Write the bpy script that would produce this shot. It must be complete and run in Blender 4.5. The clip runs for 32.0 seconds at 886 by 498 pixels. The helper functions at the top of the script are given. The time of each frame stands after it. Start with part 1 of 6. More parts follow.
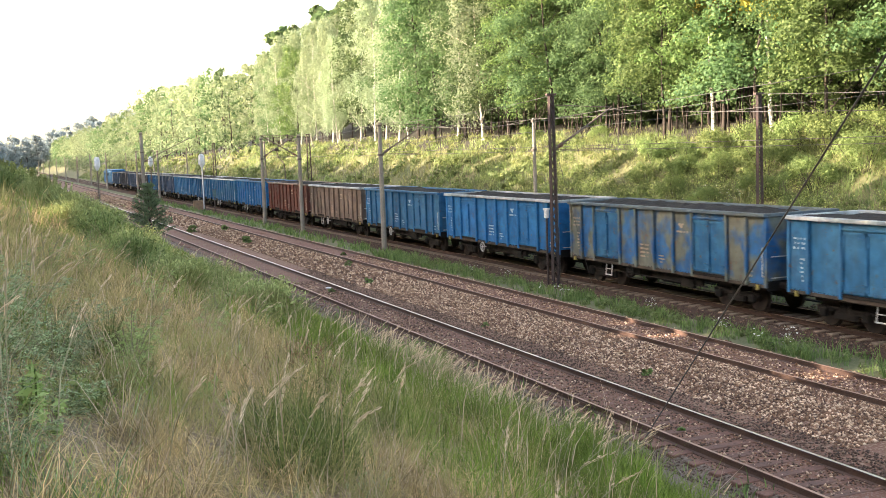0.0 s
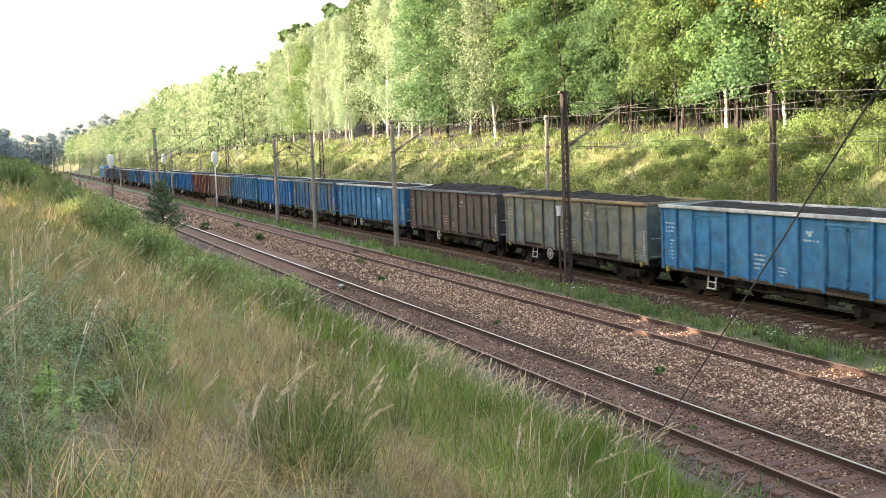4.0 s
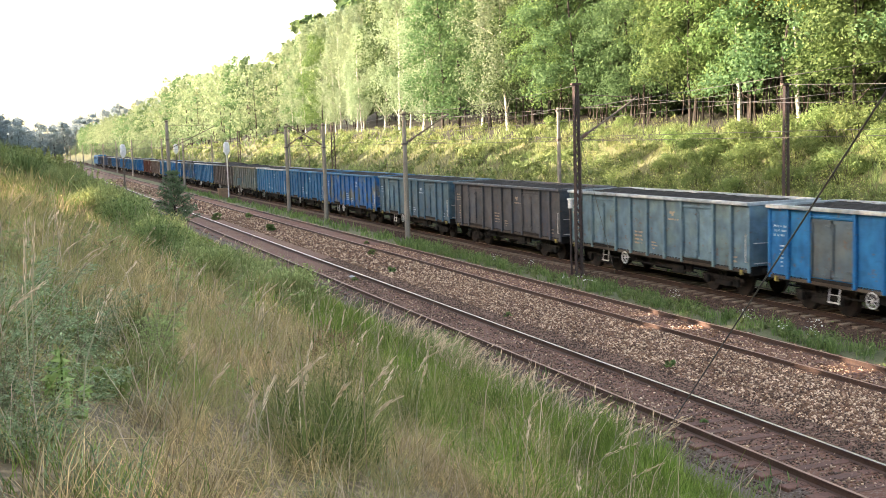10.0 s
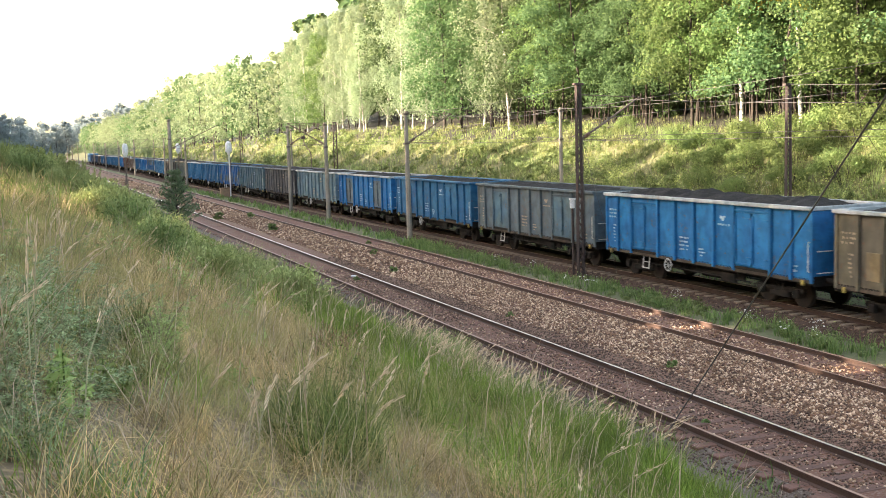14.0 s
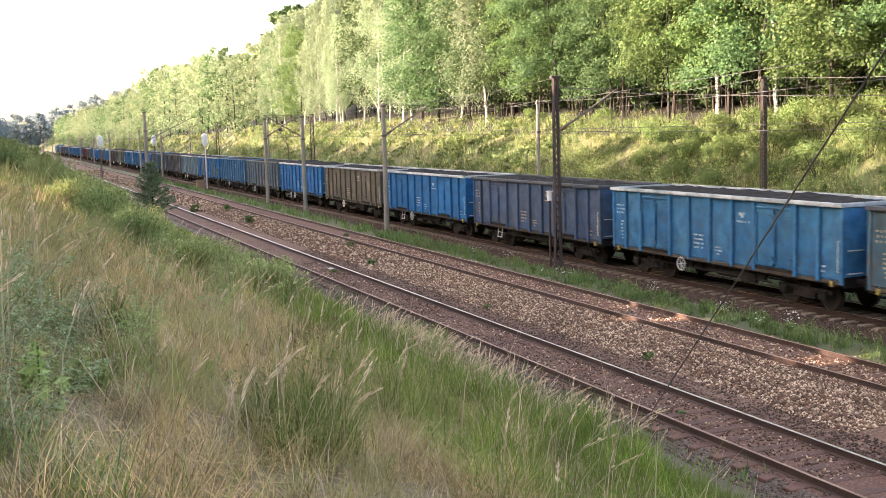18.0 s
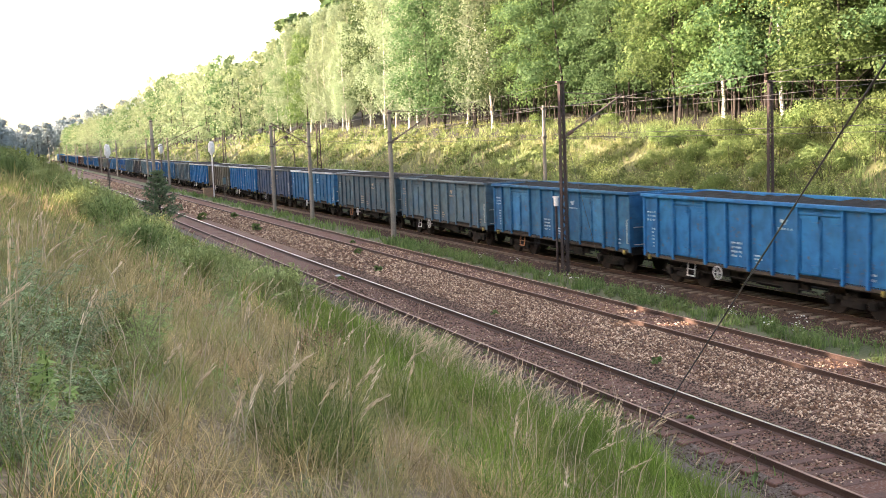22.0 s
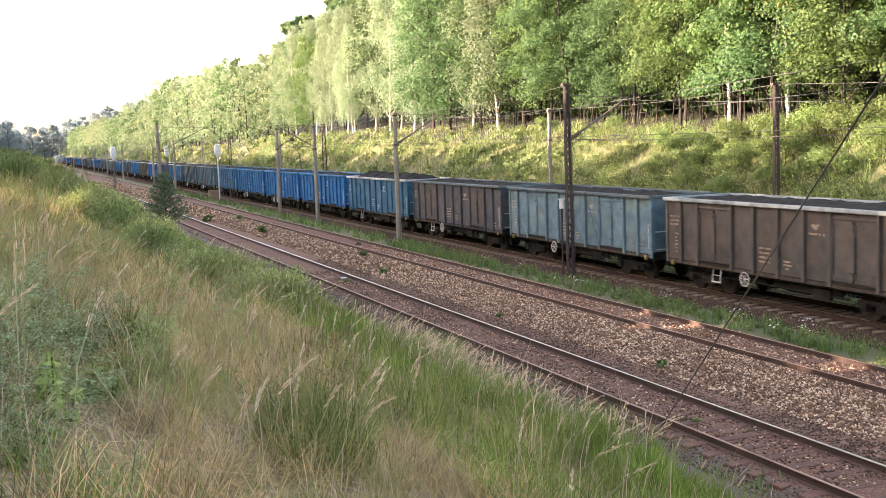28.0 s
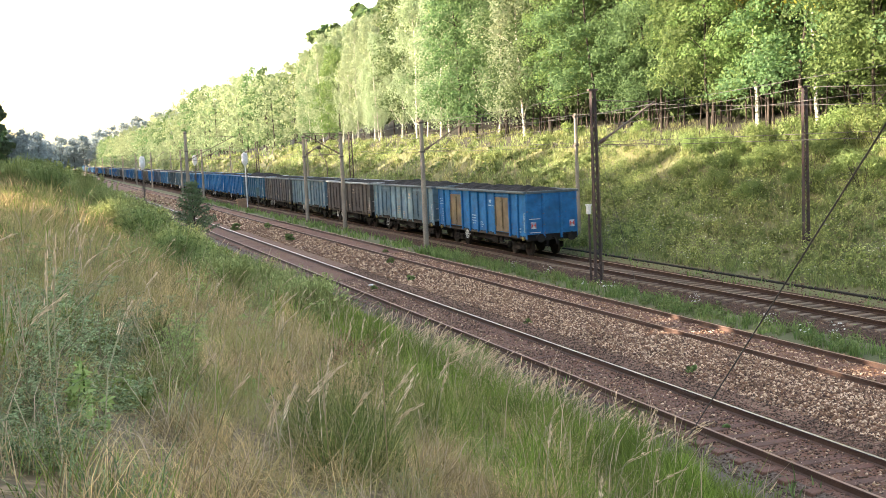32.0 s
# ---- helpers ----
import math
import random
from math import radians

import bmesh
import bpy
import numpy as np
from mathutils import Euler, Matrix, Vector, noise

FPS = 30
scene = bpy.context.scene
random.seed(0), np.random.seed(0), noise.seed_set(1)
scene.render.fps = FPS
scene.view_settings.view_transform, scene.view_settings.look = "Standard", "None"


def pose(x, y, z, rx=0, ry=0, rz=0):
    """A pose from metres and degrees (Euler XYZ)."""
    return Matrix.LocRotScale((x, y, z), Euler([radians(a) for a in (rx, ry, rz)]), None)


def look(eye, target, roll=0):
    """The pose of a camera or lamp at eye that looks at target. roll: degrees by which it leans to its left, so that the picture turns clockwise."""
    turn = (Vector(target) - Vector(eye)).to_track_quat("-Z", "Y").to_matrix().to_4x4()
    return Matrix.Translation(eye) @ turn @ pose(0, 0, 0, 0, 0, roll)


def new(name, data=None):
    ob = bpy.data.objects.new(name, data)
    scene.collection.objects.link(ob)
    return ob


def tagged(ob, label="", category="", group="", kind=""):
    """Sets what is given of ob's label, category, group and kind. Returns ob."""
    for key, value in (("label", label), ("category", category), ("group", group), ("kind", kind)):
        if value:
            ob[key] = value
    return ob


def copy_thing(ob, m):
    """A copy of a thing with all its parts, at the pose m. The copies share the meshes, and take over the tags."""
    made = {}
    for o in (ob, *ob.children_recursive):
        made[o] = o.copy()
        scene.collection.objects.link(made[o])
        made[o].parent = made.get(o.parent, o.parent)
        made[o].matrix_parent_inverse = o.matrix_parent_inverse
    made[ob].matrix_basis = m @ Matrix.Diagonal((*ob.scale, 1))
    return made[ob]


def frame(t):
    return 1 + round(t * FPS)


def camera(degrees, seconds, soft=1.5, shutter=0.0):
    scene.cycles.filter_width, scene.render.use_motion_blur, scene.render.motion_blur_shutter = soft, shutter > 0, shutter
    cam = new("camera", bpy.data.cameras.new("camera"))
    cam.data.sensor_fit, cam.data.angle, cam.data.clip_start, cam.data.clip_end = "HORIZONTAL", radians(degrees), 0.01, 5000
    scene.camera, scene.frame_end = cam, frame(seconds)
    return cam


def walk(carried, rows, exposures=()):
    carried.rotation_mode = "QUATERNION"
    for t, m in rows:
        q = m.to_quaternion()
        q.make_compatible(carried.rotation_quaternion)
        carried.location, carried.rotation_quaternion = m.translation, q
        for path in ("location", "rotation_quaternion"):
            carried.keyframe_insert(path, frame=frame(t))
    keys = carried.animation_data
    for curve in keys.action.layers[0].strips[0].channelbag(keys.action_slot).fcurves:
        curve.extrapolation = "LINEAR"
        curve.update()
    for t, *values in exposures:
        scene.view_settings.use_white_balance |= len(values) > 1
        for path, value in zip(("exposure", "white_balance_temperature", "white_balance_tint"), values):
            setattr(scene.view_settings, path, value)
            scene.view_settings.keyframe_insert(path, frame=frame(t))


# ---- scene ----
EYE = (0.0, 0.0, 5.99)
cam = camera(44.6, 32.0, 0.85, 0.25)
# seconds, yaw, pitch, roll in degrees
TURNS = [
    (0,-22.34,-5.39,-2.19), (0.5,-22.23,-5.29,-2.12), (1,-22.36,-5.28,-2.13), (1.5,-22.20,-5.26,-2.11),
    (2,-22.24,-5.32,-2.18), (2.5,-22.61,-5.38,-2.08), (3,-22.45,-5.42,-1.98), (3.5,-22.01,-5.47,-2.06),
    (5.5,-21.24,-5.53,-2.07), (6,-21.03,-5.68,-1.88), (6.5,-20.87,-5.85,-1.89), (7,-21.13,-5.91,-1.97),
    (7.5,-20.87,-5.85,-1.92), (8,-20.88,-5.96,-2.18), (8.5,-20.77,-6.07,-2.11), (9,-20.69,-6.11,-1.95),
    (9.5,-21.01,-5.94,-1.98), (10,-21.08,-5.91,-1.87), (10.5,-21.15,-5.46,-1.67), (11,-21.41,-5.56,-1.63),
    (11.5,-21.45,-5.62,-1.42), (12,-21.19,-5.72,-1.58), (12.5,-21.04,-5.90,-1.58), (13,-21.30,-5.87,-1.55),
    (13.5,-21.00,-5.82,-1.75), (14,-20.98,-5.92,-1.78), (14.5,-21.08,-5.84,-1.84), (16.5,-22.02,-6.09,-2.16),
    (17,-21.67,-6.10,-2.23), (17.5,-21.92,-6.39,-1.83), (18,-22.17,-6.36,-1.68), (18.5,-22.00,-6.16,-1.97),
    (19,-21.71,-6.11,-2.26), (19.5,-21.80,-6.04,-2.31), (20,-21.84,-5.96,-2.32), (20.5,-21.78,-5.83,-2.25),
    (21,-21.93,-5.89,-2.21), (21.5,-21.63,-5.94,-2.12), (22,-21.81,-6.02,-2.15), (22.5,-21.76,-6.12,-1.80),
    (23,-21.38,-6.21,-2.03), (23.5,-21.62,-6.13,-2.32), (24,-21.25,-6.14,-2.36), (24.5,-21.29,-6.22,-2.34),
    (25,-21.40,-6.27,-2.17), (25.5,-21.33,-6.28,-2.26), (27.5,-21.61,-5.91,-2.02), (28,-21.53,-5.88,-2.12),
    (28.5,-21.54,-5.98,-2.18), (29,-21.35,-5.87,-2.10), (29.5,-21.21,-6.03,-2.01), (30,-21.03,-5.89,-2.18),
    (30.5,-20.86,-5.80,-2.24), (31,-20.74,-5.79,-2.31), (31.5,-20.20,-5.58,-2.47), (32,-20.10,-5.47,-2.68),
]


def aim(yaw, pitch, roll):
    a, b = radians(yaw), radians(pitch)
    ahead = Vector((-math.sin(a) * math.cos(b), math.cos(a) * math.cos(b), math.sin(b)))
    return look(EYE, Vector(EYE) + ahead, roll)


EXPOSURE = 2.95
TINTS = ((0.0, 19), (6.0, 15), (9.0, 18), (13.0, 16), (19.0, 25), (23.0, 23), (28.0, 24), (30.5, 19), (32.0, 17))
walk(cam, [(t, aim(a, b, c)) for t, a, b, c in TURNS], [(t, EXPOSURE, 8300, tint) for t, tint in TINTS])

# ---- sky and sun ----
SUN_ELEVATION, SUN_AZIMUTH = radians(15.0), radians(-72.0)  # azimuth from +y towards +x
world = bpy.data.worlds.new("sky")
scene.world = world
world.use_nodes = True
wn = world.node_tree.nodes
sky = wn.new("ShaderNodeTexSky")
sky.sky_type, sky.sun_disc = "NISHITA", False
sky.sun_elevation, sky.sun_rotation = SUN_ELEVATION, SUN_AZIMUTH
sky.air_density, sky.dust_density, sky.ozone_density = 1.0, 2.0, 1.0
world.node_tree.links.new(sky.outputs[0], wn["Background"].inputs[0])
wn["Background"].inputs[1].default_value = 0.15
sun_data = bpy.data.lights.new("sun", "SUN")
sun_data.energy, sun_data.angle, sun_data.color = 3.7, radians(0.6), (1.0, 0.95, 0.88)
sun = new("sun", sun_data)
to_sun = Vector((math.sin(SUN_AZIMUTH) * math.cos(SUN_ELEVATION), math.cos(SUN_AZIMUTH) * math.cos(SUN_ELEVATION), math.sin(SUN_ELEVATION)))
sun.matrix_world = look(to_sun * 200, (0, 0, 0))

# ---- materials ----


def nodes_of(name):
    m = bpy.data.materials.new(name)
    m.use_nodes = True
    nt = m.node_tree
    b = nt.nodes["Principled BSDF"]
    return m, nt, b


def noise_tex(nt, scale, detail=3.0, coord="Object", stretch=None):
    tc = nt.nodes.new("ShaderNodeTexCoord")
    tex = nt.nodes.new("ShaderNodeTexNoise")
    tex.inputs["Scale"].default_value, tex.inputs["Detail"].default_value = scale, detail
    src = nt.nodes.new("ShaderNodeNewGeometry").outputs["Position"] if coord == "World" else tc.outputs[coord]
    if stretch:
        mp = nt.nodes.new("ShaderNodeMapping")
        mp.inputs["Scale"].default_value = stretch
        nt.links.new(src, mp.inputs[0])
        src = mp.outputs[0]
    nt.links.new(src, tex.inputs["Vector"])
    return tex.outputs["Fac"]


def ramp(nt, fac, lo, hi, a=(0, 0, 0, 1), b=(1, 1, 1, 1)):
    r = nt.nodes.new("ShaderNodeValToRGB")
    r.color_ramp.elements[0].position, r.color_ramp.elements[1].position = lo, hi
    r.color_ramp.elements[0].color, r.color_ramp.elements[1].color = a, b
    nt.links.new(fac, r.inputs[0])
    return r.outputs[0]


def mix(nt, fac, a, b, kind="MIX"):
    m = nt.nodes.new("ShaderNodeMix")
    m.data_type, m.blend_type = "RGBA", kind
    for sock, v in ((m.inputs[0], fac), (m.inputs[6], a), (m.inputs[7], b)):
        if hasattr(v, "is_linked"):
            nt.links.new(v, sock)
        elif isinstance(v, (int, float)):
            sock.default_value = v
        else:
            sock.default_value = (*v[:3], 1)
    return m.outputs[2]


def bump(nt, b, fac, strength, dist=0.02):
    n = nt.nodes.new("ShaderNodeBump")
    n.inputs["Strength"].default_value, n.inputs["Distance"].default_value = strength, dist
    nt.links.new(fac, n.inputs["Height"])
    nt.links.new(n.outputs[0], b.inputs["Normal"])


def rough_mat(name, c1, c2, scale=2.0, fine=30.0, rough=0.85, metal=0.0, strength=0.4, c3=None, coord="Object", stretch=None):
    """Two colours in large soft patches, a third in fine specks, with bump."""
    m, nt, b = nodes_of(name)
    big = ramp(nt, noise_tex(nt, scale, 4, coord, stretch), 0.35, 0.65)
    small = noise_tex(nt, fine, 4, coord, stretch)
    col = mix(nt, big, c1, c2)
    if c3:
        col = mix(nt, ramp(nt, small, 0.5, 0.62), col, c3)
    else:
        col = mix(nt, 1.0, col, ramp(nt, small, 0.3, 0.7, (0.75, 0.75, 0.75, 1), (1.15, 1.15, 1.15, 1)), "MULTIPLY")
    nt.links.new(col, b.inputs["Base Color"])
    b.inputs["Roughness"].default_value, b.inputs["Metallic"].default_value = rough, metal
    bump(nt, b, small, strength)
    return m


def leaf_mat(name, c1, c2, c3=None, translucent=0.35, scale=0.25, rough=0.6, world_scale=None, tufts=2.6):
    """Foliage: colour varies leaf by leaf, plant by plant and in soft patches; light passes through."""
    m, nt, b = nodes_of(name)
    geo = nt.nodes.new("ShaderNodeNewGeometry")
    info = nt.nodes.new("ShaderNodeObjectInfo")
    col = mix(nt, geo.outputs["Random Per Island"], c1, c2)
    if c3:
        big = ramp(nt, noise_tex(nt, world_scale or scale, 3, "World"), 0.42, 0.6)
        col = mix(nt, big, col, mix(nt, geo.outputs["Random Per Island"], c3, [v * 0.7 for v in c3]))
        tuft = ramp(nt, noise_tex(nt, tufts, 3, "World"), 0.36, 0.64, (0.52, 0.55, 0.5, 1), (1.36, 1.32, 1.22, 1))
        col = mix(nt, 1.0, col, tuft, "MULTIPLY")
    hue = nt.nodes.new("ShaderNodeHueSaturation")
    math1 = nt.nodes.new("ShaderNodeMapRange")
    math1.inputs["To Min"].default_value, math1.inputs["To Max"].default_value = 0.8, 1.25
    nt.links.new(info.outputs["Random"], math1.inputs[0])
    nt.links.new(math1.outputs[0], hue.inputs["Value"])
    math2 = nt.nodes.new("ShaderNodeMapRange")
    math2.inputs["To Min"].default_value, math2.inputs["To Max"].default_value = 0.485, 0.508
    nt.links.new(info.outputs["Random"], math2.inputs[0])
    nt.links.new(math2.outputs[0], hue.inputs["Hue"])
    nt.links.new(col, hue.inputs["Color"])
    tr = nt.nodes.new("ShaderNodeBsdfTranslucent")
    ms = nt.nodes.new("ShaderNodeMixShader")
    ms.inputs[0].default_value = translucent
    nt.links.new(hue.outputs[0], b.inputs["Base Color"])
    nt.links.new(hue.outputs[0], tr.inputs["Color"])
    b.inputs["Roughness"].default_value = rough
    b.inputs["Specular IOR Level"].default_value = 0.15
    nt.links.new(b.outputs[0], ms.inputs[1])
    nt.links.new(tr.outputs[0], ms.inputs[2])
    nt.links.new(ms.outputs[0], nt.nodes["Material Output"].inputs[0])
    return m


def paint_mat(name, base, patch, amount=0.3, dirt=0.35):
    """Weathered wagon paint: faded or overpainted patches, rust specks, dirt streaks running down."""
    base, patch = [v * 0.68 for v in base], [v * 0.68 for v in patch]
    m, nt, b = nodes_of(name)
    info = nt.nodes.new("ShaderNodeObjectInfo")
    big = noise_tex(nt, 0.7, 3)
    shade = ramp(nt, noise_tex(nt, 2.2, 4), 0.3, 0.7, (0.66, 0.66, 0.67, 1), (1.18, 1.18, 1.16, 1))
    col = mix(nt, ramp(nt, big, 0.62 - amount * 0.4, 0.72 - amount * 0.4), base, patch)
    col = mix(nt, 1.0, col, shade, "MULTIPLY")
    streak = ramp(nt, noise_tex(nt, 1.0, 5, "Object", (9, 9, 0.7)), 0.5, 0.8)
    col = mix(nt, mix(nt, dirt, (0, 0, 0), streak), col, (0.07, 0.055, 0.045))
    rust = ramp(nt, noise_tex(nt, 6.0, 6), 0.64, 0.7)
    col = mix(nt, mix(nt, 0.7, (0, 0, 0), rust), col, (0.12, 0.06, 0.035))
    chalk = ramp(nt, noise_tex(nt, 1.3, 6, "Object", (5, 5, 0.55)), 0.56, 0.74)
    col = mix(nt, mix(nt, 0.1, (0, 0, 0), chalk), col, [1.5 * v + 0.015 for v in base])
    worn = ramp(nt, noise_tex(nt, 3.4, 8, "Object", (1, 1, 1.6)), 0.56, 0.66)
    col = mix(nt, mix(nt, 0.4, (0, 0, 0), worn), col, [0.6 * v for v in base])
    tint = nt.nodes.new("ShaderNodeHueSaturation")
    rng = nt.nodes.new("ShaderNodeMapRange")
    rng.inputs["To Min"].default_value, rng.inputs["To Max"].default_value = 0.88, 1.12
    nt.links.new(info.outputs["Random"], rng.inputs[0])
    nt.links.new(rng.outputs[0], tint.inputs["Value"])
    nt.links.new(col, tint.inputs["Color"])
    nt.links.new(tint.outputs[0], b.inputs["Base Color"])
    b.inputs["Roughness"].default_value = 0.55
    b.inputs["Specular IOR Level"].default_value = 0.2
    bump(nt, b, noise_tex(nt, 1.6, 3), 0.35, 0.03)
    return m


M_RAIL_SIDE = rough_mat("rail_rust", (0.085, 0.042, 0.028), (0.06, 0.032, 0.023), 1.0, 25, 0.8)
M_RAIL_DARK = rough_mat("dark_brown_rail", (0.05, 0.03, 0.023), (0.038, 0.024, 0.02), 1.0, 25, 0.85)
M_SILL = rough_mat("dusty_brown_sill", (0.085, 0.068, 0.055), (0.05, 0.042, 0.036), 1.5, 14, 0.85)
M_RAIL_TOP = rough_mat("rail_head_steel", (0.9, 0.8, 0.7), (0.78, 0.66, 0.56), 0.6, 20, 0.3, 1.0, 0.08)
M_RAIL_TOP_DULL = rough_mat("rail_head_rusty", (0.4, 0.25, 0.17), (0.27, 0.155, 0.1), 0.6, 20, 0.5, 0.5, 0.1)
M_CONCRETE = rough_mat("weathered_concrete", (0.27, 0.24, 0.2), (0.19, 0.17, 0.14), 0.8, 20, 0.9)
M_SLEEPER = rough_mat("sleeper_concrete", (0.2, 0.145, 0.105), (0.13, 0.093, 0.068), 1.2, 25, 0.9)
M_TIMBER = rough_mat("old_sleeper_timber", (0.165, 0.074, 0.048), (0.11, 0.054, 0.038), 1.5, 18, 0.9)
M_STEEL_POLE = rough_mat("rusty_painted_steel", (0.036, 0.028, 0.028), (0.062, 0.036, 0.03), 1.0, 14, 0.75)
M_WIRE = rough_mat("dark_copper_wire", (0.05, 0.05, 0.05), (0.07, 0.065, 0.06), 2, 20, 0.6)
M_STRUT = rough_mat("galvanised_strut", (0.11, 0.09, 0.075), (0.08, 0.065, 0.055), 2, 20, 0.8)
M_INSULATOR = rough_mat("brown_porcelain", (0.12, 0.05, 0.03), (0.08, 0.04, 0.03), 2, 20, 0.3)
M_BAG = rough_mat("white_plastic_bag", (0.75, 0.75, 0.74), (0.6, 0.6, 0.6), 2.5, 9, 0.5, 0, 0.8)
M_WHITE = rough_mat("white_enamel", (0.72, 0.72, 0.7), (0.55, 0.54, 0.52), 3, 20, 0.5)
M_BRICKBOX = rough_mat("orange_brick_box", (0.32, 0.2, 0.12), (0.24, 0.15, 0.1), 3, 20, 0.9)
M_COAL = rough_mat("coal", (0.03, 0.03, 0.031), (0.018, 0.018, 0.019), 3.0, 12, 0.95, 0, 1.0)
M_UNDER = rough_mat("dusty_black_running_gear", (0.008, 0.008, 0.008), (0.02, 0.017, 0.015), 2.0, 12, 0.75)
M_WHEEL = rough_mat("brown_wheel_steel", (0.034, 0.027, 0.022), (0.022, 0.018, 0.017), 3.0, 12, 0.7)
M_STEPWHITE = rough_mat("worn_white_step_paint", (0.55, 0.55, 0.52), (0.35, 0.33, 0.3), 4, 20, 0.6)
M_STEPORANGE = rough_mat("worn_orange_step_paint", (0.4, 0.16, 0.06), (0.25, 0.1, 0.05), 4, 20, 0.6)
M_YELLOW = rough_mat("worn_yellow_paint", (0.34, 0.27, 0.05), (0.2, 0.15, 0.05), 6, 20, 0.6)
M_MARK_WHITE = rough_mat("faded_white_lettering", (0.5, 0.56, 0.62), (0.16, 0.24, 0.32), 7, 30, 0.6)
M_MARK_TAN = rough_mat("faded_ochre_lettering", (0.36, 0.27, 0.19), (0.24, 0.2, 0.16), 5, 30, 0.6)
M_MARK_RED = rough_mat("red_tail_board", (0.5, 0.06, 0.04), (0.4, 0.05, 0.04), 5, 30, 0.5)
M_BALLAST_BROWN = rough_mat("brown_rusty_ballast", (0.125, 0.047, 0.026), (0.155, 0.066, 0.038), 0.5, 22, 0.95, 0, 0.9, (0.18, 0.11, 0.08), "World")
M_BALLAST_DARK = rough_mat("dark_grey_gravel", (0.08, 0.05, 0.034), (0.105, 0.068, 0.047), 0.6, 25, 0.95, 0, 0.9, (0.16, 0.12, 0.09), "World")
M_BALLAST_STONE = rough_mat("pale_ballast_bed", (0.125, 0.053, 0.031), (0.17, 0.08, 0.048), 0.5, 16, 0.95, 0, 1.0, (0.24, 0.15, 0.1), "World")
# Dark brown main line bed, painted darker still for the shade below the train.
M_BALLAST_TRAIN_SHADE = rough_mat("brown_ballast_with_painted_shade", (0.045, 0.027, 0.02), (0.065, 0.039, 0.029), 0.5, 22, 0.95, 0, 0.9, (0.1, 0.065, 0.048), "World")
M_GRASS_BANKWEED = leaf_mat("bank_weed_leaves", (0.12, 0.195, 0.08), (0.25, 0.345, 0.15), (0.21, 0.28, 0.115), 0.4, 0.3)
M_LEAF_BROOM = leaf_mat("light_green_broom", (0.15, 0.19, 0.06), (0.44, 0.47, 0.2), None, 0.42)
M_BROOM_DARK = leaf_mat("dark_green_broom", (0.085, 0.13, 0.04), (0.27, 0.33, 0.13), None, 0.35)
M_BROOM_OLIVE = leaf_mat("olive_green_broom_twigs", (0.05, 0.08, 0.022), (0.25, 0.28, 0.09), None, 0.3)
M_LEAF_LIGHT = leaf_mat("light_green_weed", (0.2, 0.28, 0.085), (0.42, 0.5, 0.2), None, 0.45)
M_STALK_PALE = leaf_mat("pale_dry_stalks", (0.2, 0.17, 0.1), (0.34, 0.3, 0.18), None, 0.2)
M_DOCK = leaf_mat("rusty_dock_seeds", (0.22, 0.12, 0.06), (0.36, 0.22, 0.12), None, 0.2)
M_SOIL_DRY = rough_mat("dry_thatch_soil", (0.23, 0.15, 0.085), (0.13, 0.095, 0.05), 0.35, 12, 0.95, 0, 0.8, (0.36, 0.24, 0.14), "World")
M_SOIL_GREEN = rough_mat("mossy_green_soil", (0.07, 0.085, 0.03), (0.11, 0.105, 0.045), 0.3, 12, 0.95, 0, 0.8, (0.12, 0.12, 0.055), "World")
# Litter painted nearly black: the shade inside the wood is put into its colour.
M_SOIL_FOREST = rough_mat("forest_litter_with_painted_shade", (0.026, 0.024, 0.014), (0.018, 0.018, 0.011), 0.4, 9, 0.95, 0, 0.8, None, "World")
M_GROUND_FAR = rough_mat("distant_meadow", (0.09, 0.11, 0.05), (0.13, 0.12, 0.06), 0.01, 0.2, 0.95, 0, 0.2, None, "World")
M_BARK = rough_mat("dark_bark", (0.042, 0.032, 0.026), (0.026, 0.022, 0.019), 1.5, 14, 0.95, 0, 1.0)
M_BIRCHBARK = rough_mat("birch_bark", (0.62, 0.6, 0.55), (0.45, 0.42, 0.38), 1.0, 6, 0.8, 0, 0.5, (0.08, 0.07, 0.06), "Object", (1, 1, 3))
M_LEAF_OAK = leaf_mat("oak_leaves", (0.056, 0.118, 0.046), (0.105, 0.185, 0.083), None, 0.5)
M_LEAF_DARK = leaf_mat("dark_oak_leaves", (0.05, 0.092, 0.036), (0.088, 0.145, 0.06), None, 0.4)
M_LEAF_LIME = leaf_mat("yellow_green_oak_leaves", (0.078, 0.145, 0.045), (0.138, 0.213, 0.08), None, 0.5)
M_LEAF_BIRCH = leaf_mat("birch_leaves", (0.18, 0.24, 0.14), (0.26, 0.34, 0.22), None, 0.55)
# Leaf green paled and greyed: painted haze for the trees far down the line.
M_LEAF_PALE_HAZE = leaf_mat("green_leaves_with_painted_haze", (0.15, 0.2, 0.105), (0.21, 0.27, 0.155), None, 0.5)
M_LEAF_YELLOW = leaf_mat("yellowing_birch_leaves", (0.2, 0.2, 0.04), (0.3, 0.27, 0.06))
# Blue-grey instead of leaf green: the haze of distance is painted into this colour.
M_LEAF_BLUE_HAZE = leaf_mat("leaves_with_painted_blue_haze", (0.23, 0.285, 0.295), (0.26, 0.315, 0.325), None, 0.5)
M_LEAF_PINE = leaf_mat("pine_needles", (0.075, 0.12, 0.065), (0.13, 0.185, 0.1), None, 0.4)
M_LEAF_SHRUB = leaf_mat("shrub_leaves", (0.1, 0.16, 0.055), (0.2, 0.27, 0.1), None, 0.4)
M_LEAF_MUGWORT = leaf_mat("grey_green_mugwort_leaves", (0.06, 0.105, 0.036), (0.42, 0.5, 0.26), None, 0.35)
